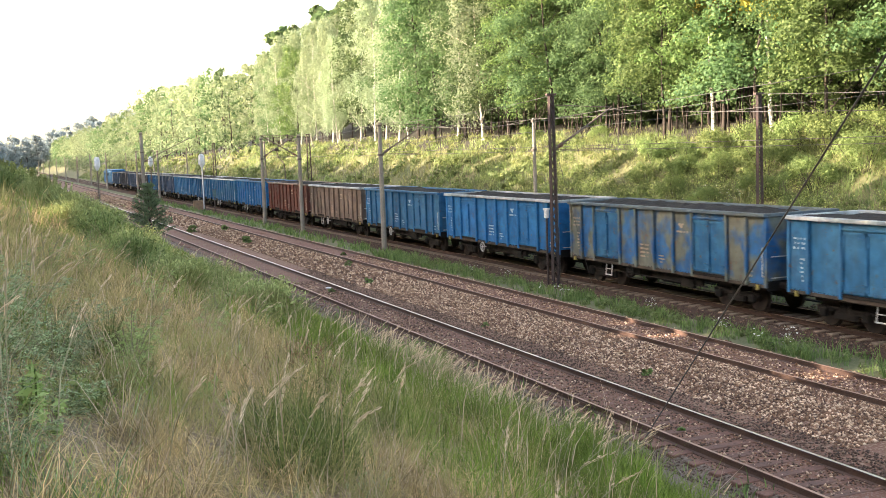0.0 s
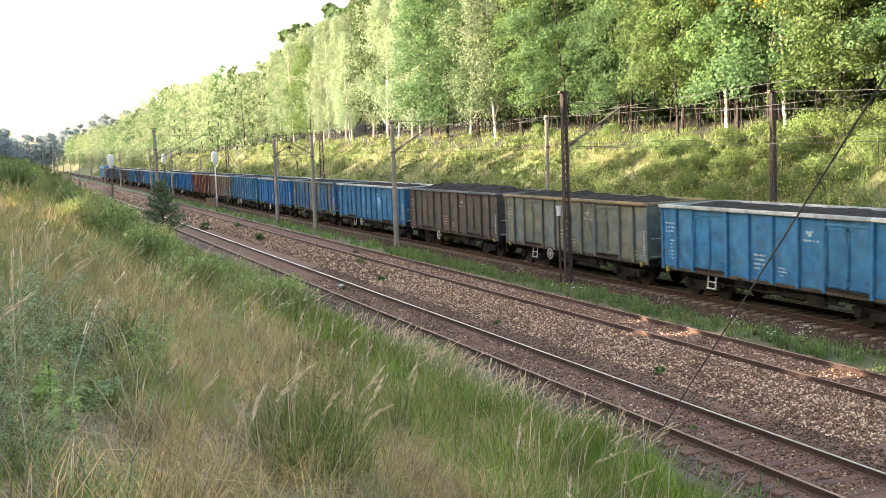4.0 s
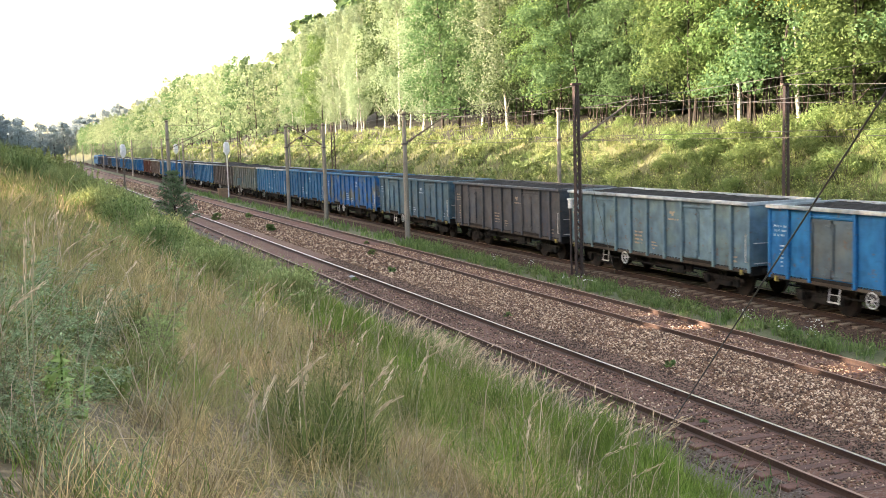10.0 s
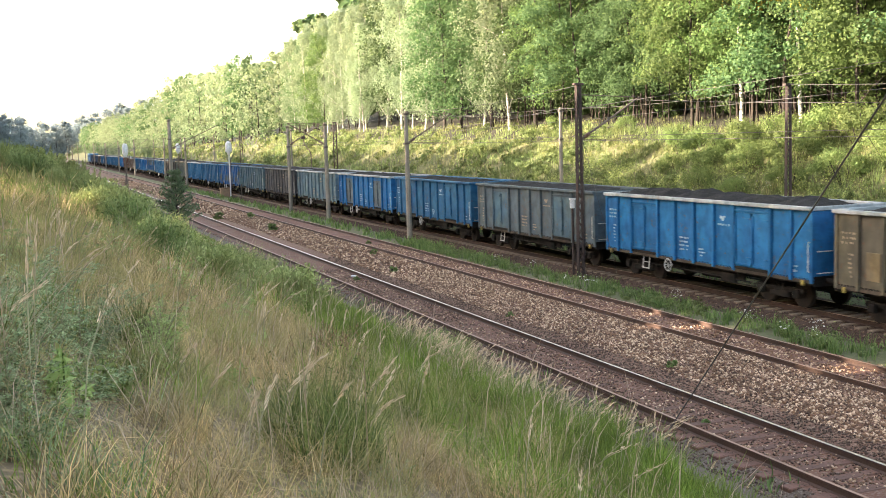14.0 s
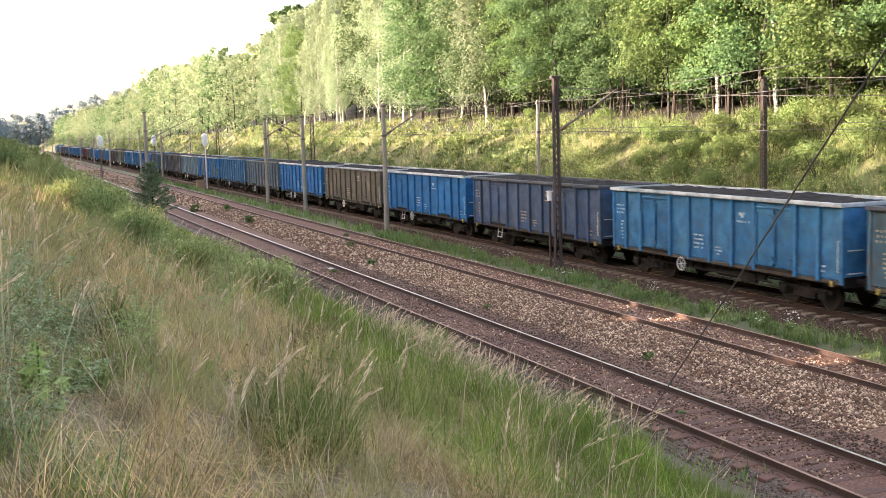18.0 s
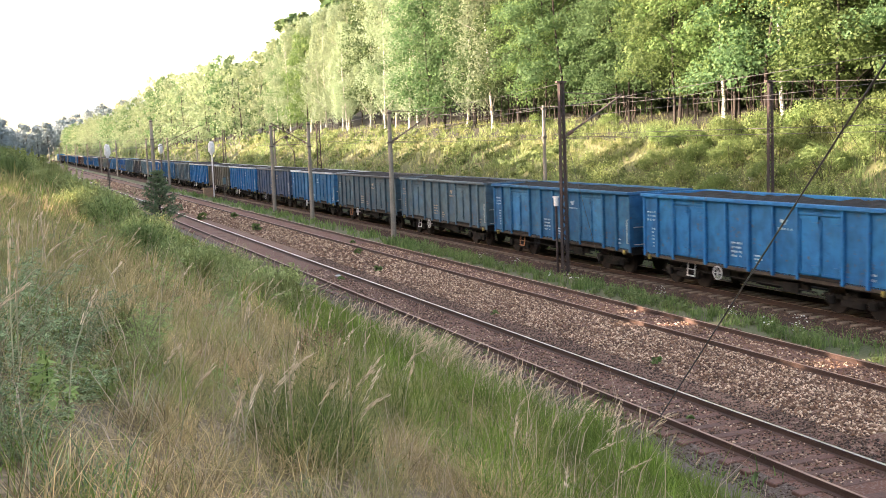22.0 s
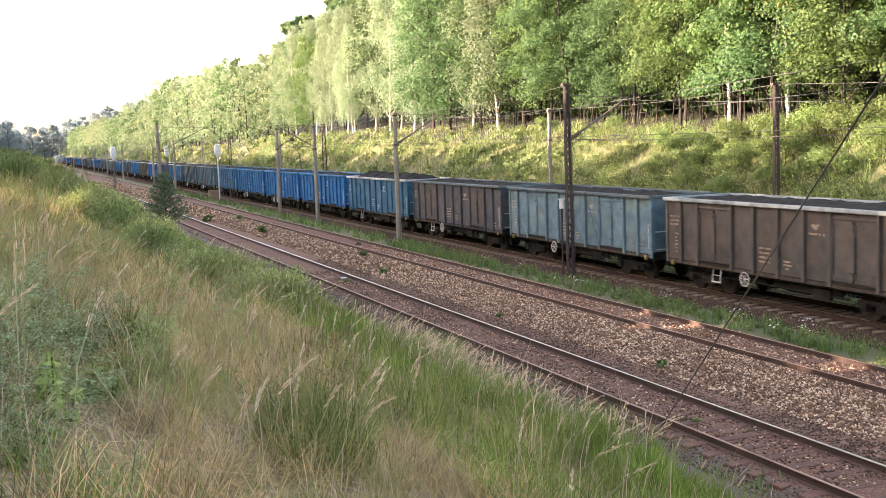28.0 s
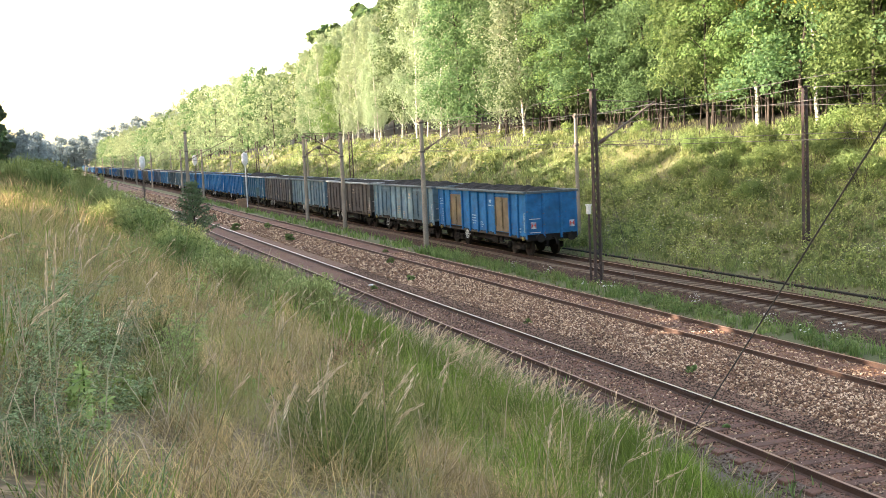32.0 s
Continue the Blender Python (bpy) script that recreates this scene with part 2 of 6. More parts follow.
M_GRASS_DRY = leaf_mat("dry_grass", (0.25, 0.175, 0.08), (0.94, 0.71, 0.39), (0.45, 0.42, 0.175), 0.45, 0.55)
M_GRASS_GREEN = leaf_mat("fresh_grass", (0.075, 0.16, 0.02), (0.3, 0.44, 0.1), (0.2, 0.26, 0.07), 0.45, 0.5)
M_GRASS_SEED = leaf_mat("pale_seed_heads", (0.5, 0.36, 0.22), (0.85, 0.66, 0.46), None, 0.4)
M_GRASS_SLOPE = leaf_mat("slope_grass", (0.125, 0.185, 0.075), (0.235, 0.305, 0.135), (0.25, 0.265, 0.13), 0.4, 0.22)
M_GRASS_WEED = leaf_mat("track_weeds", (0.065, 0.115, 0.035), (0.18, 0.25, 0.085), None, 0.3)
M_FLOWER = leaf_mat("white_flower_heads", (0.6, 0.6, 0.55), (0.7, 0.7, 0.65), None, 0.2)


def stone_mat(name, lo, half, hi, at):
    """Mostly rusty brown stones with pale clean ones among them."""
    m, nt, b = nodes_of(name)
    geo = nt.nodes.new("ShaderNodeNewGeometry")
    rnd = geo.outputs["Random Per Island"]
    col = ramp(nt, rnd, 0.0, 1.0, (lo[0], lo[1], lo[2], 1), (hi[0], hi[1], hi[2], 1))
    mid = col.node.color_ramp.elements.new(at)
    mid.color = (half[0], half[1], half[2], 1)
    col = mix(nt, 1.0, col, ramp(nt, noise_tex(nt, 0.8, 3, "World"), 0.3, 0.7, (0.7, 0.66, 0.62, 1), (1.1, 1.1, 1.1, 1)), "MULTIPLY")
    nt.links.new(col, b.inputs["Base Color"])
    b.inputs["Roughness"].default_value = 0.9
    return m


M_STONE = stone_mat("ballast_stones", (0.065, 0.03, 0.017), (0.26, 0.14, 0.08), (0.76, 0.56, 0.39), 0.6)
M_GRAVEL = stone_mat("dark_gravel_stones", (0.048, 0.027, 0.018), (0.105, 0.06, 0.04), (0.27, 0.18, 0.125), 0.7)

PAINTS = {
    "bright_blue": paint_mat("bright_blue_paint", (0.001, 0.158, 0.4), (0.002, 0.18, 0.43), 0.3, 0.14),
    "blue": paint_mat("blue_paint", (0.008, 0.135, 0.3), (0.025, 0.165, 0.31), 0.4, 0.3),
    "pale_blue": paint_mat("faded_pale_blue_paint", (0.015, 0.175, 0.37), (0.035, 0.2, 0.38), 0.4, 0.25),
    "patchy_blue": paint_mat("patchy_blue_paint", (0.004, 0.14, 0.39), (0.19, 0.2, 0.17), 0.3, 0.3),
    "dark_blue": paint_mat("dull_dark_blue_paint", (0.04, 0.1, 0.2), (0.065, 0.11, 0.175), 0.5, 0.3),
    "dark_teal": paint_mat("dirty_dark_teal_paint", (0.045, 0.12, 0.17), (0.07, 0.12, 0.15), 0.5, 0.3),
    "teal": paint_mat("faded_teal_grey_paint", (0.065, 0.16, 0.235), (0.1, 0.175, 0.21), 0.45, 0.32),
    "pale_teal": paint_mat("faded_pale_teal_paint", (0.16, 0.26, 0.28), (0.13, 0.24, 0.31), 0.5, 0.3),
    "blue_teal": paint_mat("faded_blue_teal_paint", (0.015, 0.14, 0.27), (0.045, 0.165, 0.26), 0.45, 0.28),
    "grey": paint_mat("grey_paint", (0.115, 0.152, 0.165), (0.1, 0.15, 0.185), 0.5, 0.32),
    "grey_green": paint_mat("grey_green_paint", (0.16, 0.18, 0.15), (0.12, 0.17, 0.18), 0.4, 0.4),
    "grey_blue": paint_mat("grey_green_paint_over_blue", (0.16, 0.18, 0.15), (0.012, 0.13, 0.32), 0.42, 0.35),
    "dark_grey": paint_mat("dark_grey_paint", (0.07, 0.086, 0.11), (0.095, 0.1, 0.108), 0.5, 0.35),
    "brown": paint_mat("grey_brown_paint", (0.118, 0.102, 0.093), (0.095, 0.092, 0.09), 0.5, 0.4),
    "olive": paint_mat("olive_brown_paint", (0.15, 0.14, 0.1), (0.12, 0.115, 0.095), 0.5, 0.35),
    "red_brown": paint_mat("red_brown_paint", (0.19, 0.05, 0.035), (0.15, 0.06, 0.045), 0.5, 0.35),
    "beige": paint_mat("beige_brown_paint", (0.25, 0.19, 0.145), (0.19, 0.14, 0.115), 0.5, 0.35),
    "ochre": paint_mat("ochre_paint", (0.27, 0.21, 0.12), (0.2, 0.165, 0.11), 0.5, 0.5),
    "white_rim": paint_mat("pale_rim_paint", (0.54, 0.59, 0.62), (0.34, 0.4, 0.43), 0.5, 0.35),
}

for dull in (M_COAL, M_UNDER, M_WHEEL, M_RAIL_DARK, M_BALLAST_TRAIN_SHADE, M_SILL):
    dull.node_tree.nodes["Principled BSDF"].inputs["Specular IOR Level"].default_value = 0.12

# ---- building helpers ----


def mesh_from(name, verts, faces, materials):
    me = bpy.data.meshes.new(name)
    me.from_pydata([tuple(v) for v in verts], [], [tuple(f) for f in faces])
    for m in materials if isinstance(materials, (list, tuple)) else [materials]:
        me.materials.append(m)
    me.update()
    return me


def quads_mesh(name, verts, size, material):
    """A mesh of loose faces, size corners each, from an array of corners."""
    n = len(verts) // size
    me = bpy.data.meshes.new(name)
    me.vertices.add(len(verts))
    me.vertices.foreach_set("co", np.asarray(verts, np.float32).ravel())
    me.loops.add(len(verts))
    me.loops.foreach_set("vertex_index", np.arange(len(verts), dtype=np.int32))
    me.polygons.add(n)
    me.polygons.foreach_set("loop_start", np.arange(0, n * size, size, dtype=np.int32))
    me.materials.append(material)
    me.update(calc_edges=True)
    me.validate()
    return me


def part(name, data, material, parent, label=""):
    """Links a bmesh or a mesh as one object under its parent."""
    if isinstance(data, bmesh.types.BMesh):
        me = bpy.data.meshes.new(name)
        data.to_mesh(me)
        data.free()
        me.materials.append(material)
        data = me
    ob = new(name, data)
    ob.parent = parent
    if label:
        ob["label"] = label
    return ob


def box(bm, x0, x1, y0, y1, z0, z1, bevel=0.0):
    m = Matrix.LocRotScale(((x0 + x1) / 2, (y0 + y1) / 2, (z0 + z1) / 2), None, (abs(x1 - x0), abs(y1 - y0), abs(z1 - z0)))
    made = bmesh.ops.create_cube(bm, size=1, matrix=m)
    if bevel:
        edges = {e for v in made["verts"] for e in v.link_edges}
        bmesh.ops.bevel(bm, geom=list(edges), offset=bevel, segments=1, affect="EDGES")
    return bm


def rod(bm, a, b, r, segments=6, r2=None):
    """A round bar from a to b."""
    a, b = Vector(a), Vector(b)
    turn = (b - a).to_track_quat("Z", "Y").to_matrix().to_4x4()
    bmesh.ops.create_cone(bm, cap_ends=True, segments=segments, radius1=r, radius2=r if r2 is None else r2, depth=(b - a).length,
                          matrix=Matrix.Translation((a + b) / 2) @ turn)
    return bm


def boxes(*rows, bevel=0.0):
    bm = bmesh.new()
    for row in rows:
        box(bm, *row, bevel=bevel)
    return bm


def rods(rows, segments=6):
    bm = bmesh.new()
    for a, b, r in rows:
        rod(bm, a, b, r, segments)
    return bm


def thing(name, label, category, m=None, group="", kind=""):
    ob = new(name)
    if m is not None:
        ob.matrix_basis = m
    return tagged(ob, label, category, group, kind)


# ---- plan ----
TRACKS = (13.06, 18.70, 24.55)
GAUGE = 0.7535


def hump(x, y):
    return noise.noise(Vector((x * 0.23, y * 0.23, 3.1))) * 0.22 + noise.noise(Vector((x * 0.9, y * 0.9, 7.7))) * 0.06


PROFILE_X = (-400, -60, -16, -6, -2, 0, 3, 6, 9, 10.6, 11.6, 12.0, 14.2, 15.2, 16.4, 17.6, 17.9, 19.6, 20.1, 21.8, 22.6, 23.0, 26.2, 26.8, 28.4, 31.0, 34.5, 38.5, 42, 50, 62, 80, 400)
PROFILE_Z = (8, 7.0, 6.1, 5.35, 4.95, 4.5, 3.25, 2.0, 0.72, 0.05, -0.25, -0.17, -0.16, -0.12, -0.05, -0.1, -0.15, -0.15, -0.2, -0.22, -0.27, -0.22, -0.22, -0.12, 0.15, 1.5, 3.75, 5.75, 6.15, 7.6, 12.0, 18, 26)


CREST_Y = (50, 120, 165, 220, 420, 900)
CREST_RISE = (0.0, 1.12, 1.05, 0.1, -1.5, -1.5)


def ground_z(x, y):
    z = float(np.interp(x, PROFILE_X, PROFILE_Z))
    if x < 11.6:
        z += hump(x, y) * min(1.0, (11.6 - x) / 4)
    elif x > 28.4:
        up = min(1.0, (x - 28.4) / 10)
        z += hump(x, y) * 1.3 * up + up * float(np.interp(y, CREST_Y, CREST_RISE))
    return z


def band(x):
    """Which surface the ground shows at a distance x across the tracks."""
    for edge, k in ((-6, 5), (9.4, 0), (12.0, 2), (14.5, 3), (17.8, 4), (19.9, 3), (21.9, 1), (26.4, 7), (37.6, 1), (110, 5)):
        if x < edge:
            return k
    return 6


def build_ground():
    xs = sorted(set([-400, -200, -100, -60, -40, -25, 45, 50, 56, 62, 70, 80, 100, 200, 400] + [-16 + 1.0 * i for i in range(26)] + list(np.arange(10.2, 28.6, 0.2).round(2)) + [28.4 + 0.8 * i for i in range(18)]))
    ys = [-300, -150, -80, -40, -20, -10] + list(range(-5, 60)) + [60 + 2 * i for i in range(50)] + [160 + 6 * i for i in range(40)] + [400 + 40 * i for i in range(25)] + [1500, 2000, 3000, 4500]
    verts = []
    for x in xs:
        for y in ys:
            z = ground_z(x, y)
            if 11.6 < x < 27:
                z += noise.noise(Vector((x * 2.3, y * 2.3, 0))) * 0.025
            verts.append((x, y, z))
    n = len(ys)
    faces, kinds = [], []
    for i in range(len(xs) - 1):
        k = band((xs[i] + xs[i + 1]) / 2)
        for j in range(n - 1):
            faces.append((i * n + j, (i + 1) * n + j, (i + 1) * n + j + 1, i * n + j + 1))
            kinds.append(k)
    me = mesh_from("ground", verts, faces, [M_SOIL_DRY, M_SOIL_GREEN, M_BALLAST_DARK, M_BALLAST_BROWN, M_BALLAST_STONE, M_SOIL_FOREST, M_GROUND_FAR, M_BALLAST_TRAIN_SHADE])
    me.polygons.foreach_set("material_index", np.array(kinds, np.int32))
    me.polygons.foreach_set("use_smooth", np.ones(len(faces), bool))
    tagged(new("ground", me), "railway cutting with grassy banks and gravel track beds", "ground", kind="structure")


build_ground()

# ---- railway tracks ----


def rail_mesh(top_material, side_material=M_RAIL_SIDE):
    prof = [(-0.07, -0.17), (0.07, -0.17), (0.07, -0.155), (0.012, -0.13), (0.012, -0.045), (0.035, -0.03), (0.035, -0.004), (0.028, 0.0),
            (-0.028, 0.0), (-0.035, -0.004), (-0.035, -0.03), (-0.012, -0.045), (-0.012, -0.13), (-0.07, -0.155)]
    ys = list(np.arange(-60, 240, 6.0)) + list(np.arange(240, 1600, 40.0))
    n = len(prof)
    verts = [(px, y, pz) for y in ys for px, pz in prof]
    faces, kinds = [], []
    for k in range(len(ys) - 1):
        for i in range(n):
            j = (i + 1) % n
            faces.append((k * n + i, k * n + j, (k + 1) * n + j, (k + 1) * n + i))
            kinds.append(1 if i in (6, 7, 8) else 0)
    me = mesh_from("rail", verts, faces, [side_material, top_material])
    me.polygons.foreach_set("material_index", np.array(kinds, np.int32))
    return me


def build_tracks():
    dull, bright, main = rail_mesh(M_RAIL_TOP_DULL), rail_mesh(M_RAIL_TOP), rail_mesh(M_RAIL_TOP_DULL, M_RAIL_DARK)
    bm = boxes((-1.28, 1.28, -0.12, 0.12, -0.36, -0.165), bevel=0.02)
    conc = bpy.data.meshes.new("sleeper")
    bm.to_mesh(conc)
    bm.free()
    conc.materials.append(M_SLEEPER)
    bm = boxes((-1.28, 1.28, -0.125, 0.125, -0.36, -0.136), bevel=0.015)
    wood = bpy.data.meshes.new("timber_sleeper")
    bm.to_mesh(wood)
    bm.free()
    wood.materials.append(M_TIMBER)
    plate = boxes((-0.045, 0.045, -0.42, 0.42, -0.125, -0.05), (-0.055, 0.055, -0.3, -0.26, -0.11, -0.07), (-0.055, 0.055, -0.1, -0.06, -0.11, -0.07),
                  (-0.055, 0.055, 0.06, 0.1, -0.11, -0.07), (-0.055, 0.055, 0.26, 0.3, -0.11, -0.07))
    fish = bpy.data.meshes.new("fishplate")
    plate.to_mesh(fish)
    plate.free()
    fish.materials.append(M_RAIL_SIDE)
    rng = random.Random(4)
    for k, (x, label) in enumerate(zip(TRACKS, ("rusty siding track with one polished rail in brown gravel", "rusty little used track with worn rails in ballast", "main line track on pale concrete sleepers"))):
        tr = thing("railway_track", label, "railway track", pose(x, 0, 0), kind="structure")
        for side in (-1, 1):
            r = part("rail", (main if k == 2 else bright if (k == 0 and side == 1) else dull), None, tr, "steel rail with a polished head" if k != 1 else "rusty steel rail")
            r.location.x = side * GAUGE
            if k < 2:
                for y in (21.5, 46.5, 71.5, 96.5) if k == 0 else (30.2, 55.2, 80.2):
                    f = part("fishplate", fish, None, tr)
                    f.location = (side * GAUGE, y, 0)
        step = 0.6 if k == 2 else 0.68
        for i in range(300 if k == 2 else 130):
            s = part("sleeper", conc if k == 2 else wood, None, tr)
            s.location = (rng.uniform(-0.02, 0.02), 12 + i * step + rng.uniform(-0.03, 0.03), rng.uniform(-0.012, 0.006) - (0.0 if k == 2 else rng.uniform(0, 0.02)))
            s.rotation_euler = (0, 0, rng.uniform(-0.015, 0.015))
            if k == 0 and i > 12:
                s.location.z -= rng.uniform(0.018, 0.04)


# ---- foliage builders ----


def leaves(rng, centres, normals, size, stretch=1.5, spread=0.35):
    """Corners of folded rhombic leaf sprays at the centres, facing roughly along the normals."""
    n = len(centres)
    nrm = normals + rng.normal(0, spread, (n, 3))
    nrm /= np.linalg.norm(nrm, axis=1, keepdims=True) + 1e-9
    ref = rng.normal(0, 1, (n, 3))
    a = np.cross(nrm, ref)
    a /= np.linalg.norm(a, axis=1, keepdims=True) + 1e-9
    b = np.cross(nrm, a)
    s = (size * rng.uniform(0.6, 1.4, (n, 1)))
    a, b = a * s * stretch * 0.5, b * s * 0.5
    droop = nrm * s * 0.18
    return np.stack([centres - a - droop, centres + b, centres + a - droop, centres - b], 1).reshape(-1, 3)


def bough_crown(rng, height, base, radius, boughs, clusters, per, size, spread=0.5):
    """Leaf corners of a crown of spreading boughs, each a string of flat leafy clusters with gaps between them."""
    cen, nrm = [], []
    for i in range(boughs):
        u = (i + rng.uniform(0, 1)) / boughs
        out = radius * (0.55 + 0.45 * math.sin(math.pi * min(1.0, 0.25 + 0.75 * u))) * (1.0 if u < 0.8 else 1.0 - 2.2 * (u - 0.8))
        a, rise = 2.4 * i + rng.uniform(-0.5, 0.5), rng.uniform(0.0, 0.35) + 0.5 * u
        reach = out * rng.uniform(0.72, 1.12)
        for k in range(clusters):
            v = 0.3 + 0.7 * (k + rng.uniform(0, 1)) / clusters
            side = rng.normal(0, 0.34) * reach * 0.5
            c = np.array([math.cos(a) * reach * v - math.sin(a) * side, math.sin(a) * reach * v + math.cos(a) * side,
                          base + (height - base) * (0.03 + 0.94 * u) + reach * rise * v - 0.55 * reach * v * v + rng.normal(0, 0.22)])
            r = radius * rng.uniform(0.13, 0.27)
            d = rng.normal(0, 1, (per, 3))
            d /= np.linalg.norm(d, axis=1, keepdims=True)
            d *= rng.uniform(0.25, 1.0, (per, 1)) ** 0.5
            d[:, 2] = d[:, 2] * 0.7 - 0.3 * (d[:, 0] ** 2 + d[:, 1] ** 2)
            cen.append(c + d * r)
            nrm.append(d + np.array([math.cos(a) * 0.35, math.sin(a) * 0.35, 0.75]))
    return leaves(rng, np.concatenate(cen), np.concatenate(nrm), size, 1.5, spread)


def lobed_crown(rng, height, base, radius, lobes, count, size, shape="round", fill=0.25):
    """Leaf corners of a crown made of many leafy lobes; base: height where it starts."""
    tall = height - base
    per = count // lobes
    out = []
    for i in range(lobes):
        u = rng.uniform(0.0, 1.0)
        if shape == "round":
            r_at = radius * math.sin(math.pi * (0.24 + 0.7 * u)) ** 0.7
        elif shape == "cone":
            r_at = radius * (1.03 - u)
        else:
            r_at = radius * (0.45 + 0.75 * math.sin(math.pi * min(1, u + 0.12)))*0.8
        ang, rad = rng.uniform(0, 2 * math.pi), r_at * math.sqrt(rng.uniform(0.15, 1.0)) * 0.85
        c = np.array([math.cos(ang) * rad, math.sin(ang) * rad, base + 0.06 * tall + u * tall * 0.9])
        lr = radius * rng.uniform(0.15, 0.36) * (1.0 if shape != "cone" else 0.6)
        d = rng.normal(0, 1, (per, 3))
        d /= np.linalg.norm(d, axis=1, keepdims=True)
        d[:, 2] *= 0.75
        p = c + d * lr * (1.12 - 2 * fill * rng.uniform(0, 1, (per, 1)) ** 1.5) + rng.normal(0, 0.07, (per, 3)) * lr
        if shape == "weeping":
            p[:, 2] -= np.abs(rng.normal(0, 0.35, per)) * lr * 2
        out.append(leaves(rng, p, d + [0, 0, 0.25], size))
    return np.concatenate(out)


def trunk_mesh(rng, height, radius, material, limbs=7, limb_from=0.3, lean=0.3):
    verts, faces = [], []

    def tube(points, radii, seg):
        start = len(verts)
        for p, r in zip(points, radii):
            for s in range(seg):
                a = 2 * math.pi * s / seg
                verts.append((p[0] + math.cos(a) * r, p[1] + math.sin(a) * r, p[2]))
        for k in range(len(points) - 1):
            for s in range(seg):
                q = (s + 1) % seg
                faces.append((start + k * seg + s, start + k * seg + q, start + (k + 1) * seg + q, start + (k + 1) * seg + s))

    pts, x, y = [], 0.0, 0.0
    for k in range(9):
        pts.append((x, y, -0.4 + k / 8 * height * 0.92))
        x, y = x + rng.normal(0, lean) * 0.4, y + rng.normal(0, lean) * 0.4
    tube(pts, [radius * (1.25 if k == 0 else 1 - 0.1 * k) for k in range(9)], 7)
    for i in range(limbs):
        k = rng.uniform(limb_from, 0.9)
        at = np.array(pts[int(k * 8)])
        a, ln = rng.uniform(0, 2 * math.pi), height * rng.uniform(0.14, 0.24)
        end = at + [math.cos(a) * ln, math.sin(a) * ln, ln * rng.uniform(0.4, 1.0)]
        tube([at, (at + end) / 2 + [0, 0, 0.1], end], [radius * 0.4, radius * 0.28, radius * 0.1], 5)
    return mesh_from("trunk", verts, faces, material)


def tree(name, label, seed, height, base, radius, lobes, count, size, leaf, bark, shape="round", trunk_r=0.17, limbs=7):
    """For the shape "boughs", lobes is (boughs, clusters) and count the leaves of a cluster."""
    rng = np.random.default_rng(seed)
    ob = thing(name, label, "tree", pose(0, -500, 0))
    part("trunk", trunk_mesh(rng, height * 0.95, trunk_r, bark, limbs, base / height), None, ob)
    corners = bough_crown(rng, height, base, radius, *lobes, count, size) if shape == "boughs" else lobed_crown(rng, height, base, radius, lobes, count, size, shape)
    part("crown", quads_mesh("crown", corners, 4, leaf), None, ob)
    return ob


def grass_mesh(name, rng, xy, z, height, width, material, bend=0.45, lean=(0.0, 0.0)):
    """Curved tapering blades at the given places."""
    n = len(xy)
    h = height * rng.uniform(0.55, 1.3, n)
    w = width * rng.uniform(0.7, 1.3, n)
    a = rng.uniform(0, 2 * math.pi, n)
    dx, dy = np.cos(a), np.sin(a)
    tilt = bend * rng.uniform(0.2, 1.3, n) * h
    ba = rng.uniform(0, 2 * math.pi, n)
    bx, by = np.cos(ba) * tilt + lean[0] * h, np.sin(ba) * tilt + lean[1] * h
    base = np.column_stack([xy, z - 0.05])
    mid = base + np.column_stack([bx * 0.35, by * 0.35, h * 0.6])
    top = base + np.column_stack([bx, by, h * (1 - 0.25 * (tilt / (h + 1e-6)) ** 2)])
    side = np.column_stack([dx, dy, np.zeros(n)]) * w[:, None] * 0.5
    verts = np.stack([base - side, base + side, mid + side * 0.8, mid - side * 0.8, top], 1).reshape(-1, 3)
    idx = np.arange(n)[:, None] * 5
    loops = np.concatenate([idx + [0, 1, 2, 3], idx + [3, 2, 4]], 1).ravel()
    me = bpy.data.meshes.new(name)
    me.vertices.add(len(verts))
    me.vertices.foreach_set("co", verts.astype(np.float32).ravel())
    me.loops.add(len(loops))
    me.loops.foreach_set("vertex_index", loops.astype(np.int32))
    me.polygons.add(2 * n)
    me.polygons.foreach_set("loop_start", np.concatenate([np.arange(n)[:, None] * 7, np.arange(n)[:, None] * 7 + 4], 1).ravel().astype(np.int32))
    me.materials.append(material)
    me.update(calc_edges=True)
    return me


def ground_at(xy):
    return np.array([ground_z(float(x), float(y)) for x, y in xy])


def scatter(rng, n, x0, x1, y0, y1, clump=0.0, near=1.0):
    """Places in a strip, denser towards y0 where near is above 1, in tufts where clump is above 0."""
    if clump:
        m = max(1, n // 14)
        c = np.column_stack([rng.uniform(x0, x1, m), y0 + (y1 - y0) * rng.uniform(0, 1, m) ** near])
        xy = c[rng.integers(0, m, n)] + rng.normal(0, clump, (n, 2))
        xy[:, 0] = xy[:, 0].clip(x0, x1)
        return xy
    return np.column_stack([rng.uniform(x0, x1, n), y0 + (y1 - y0) * rng.uniform(0, 1, n) ** near])


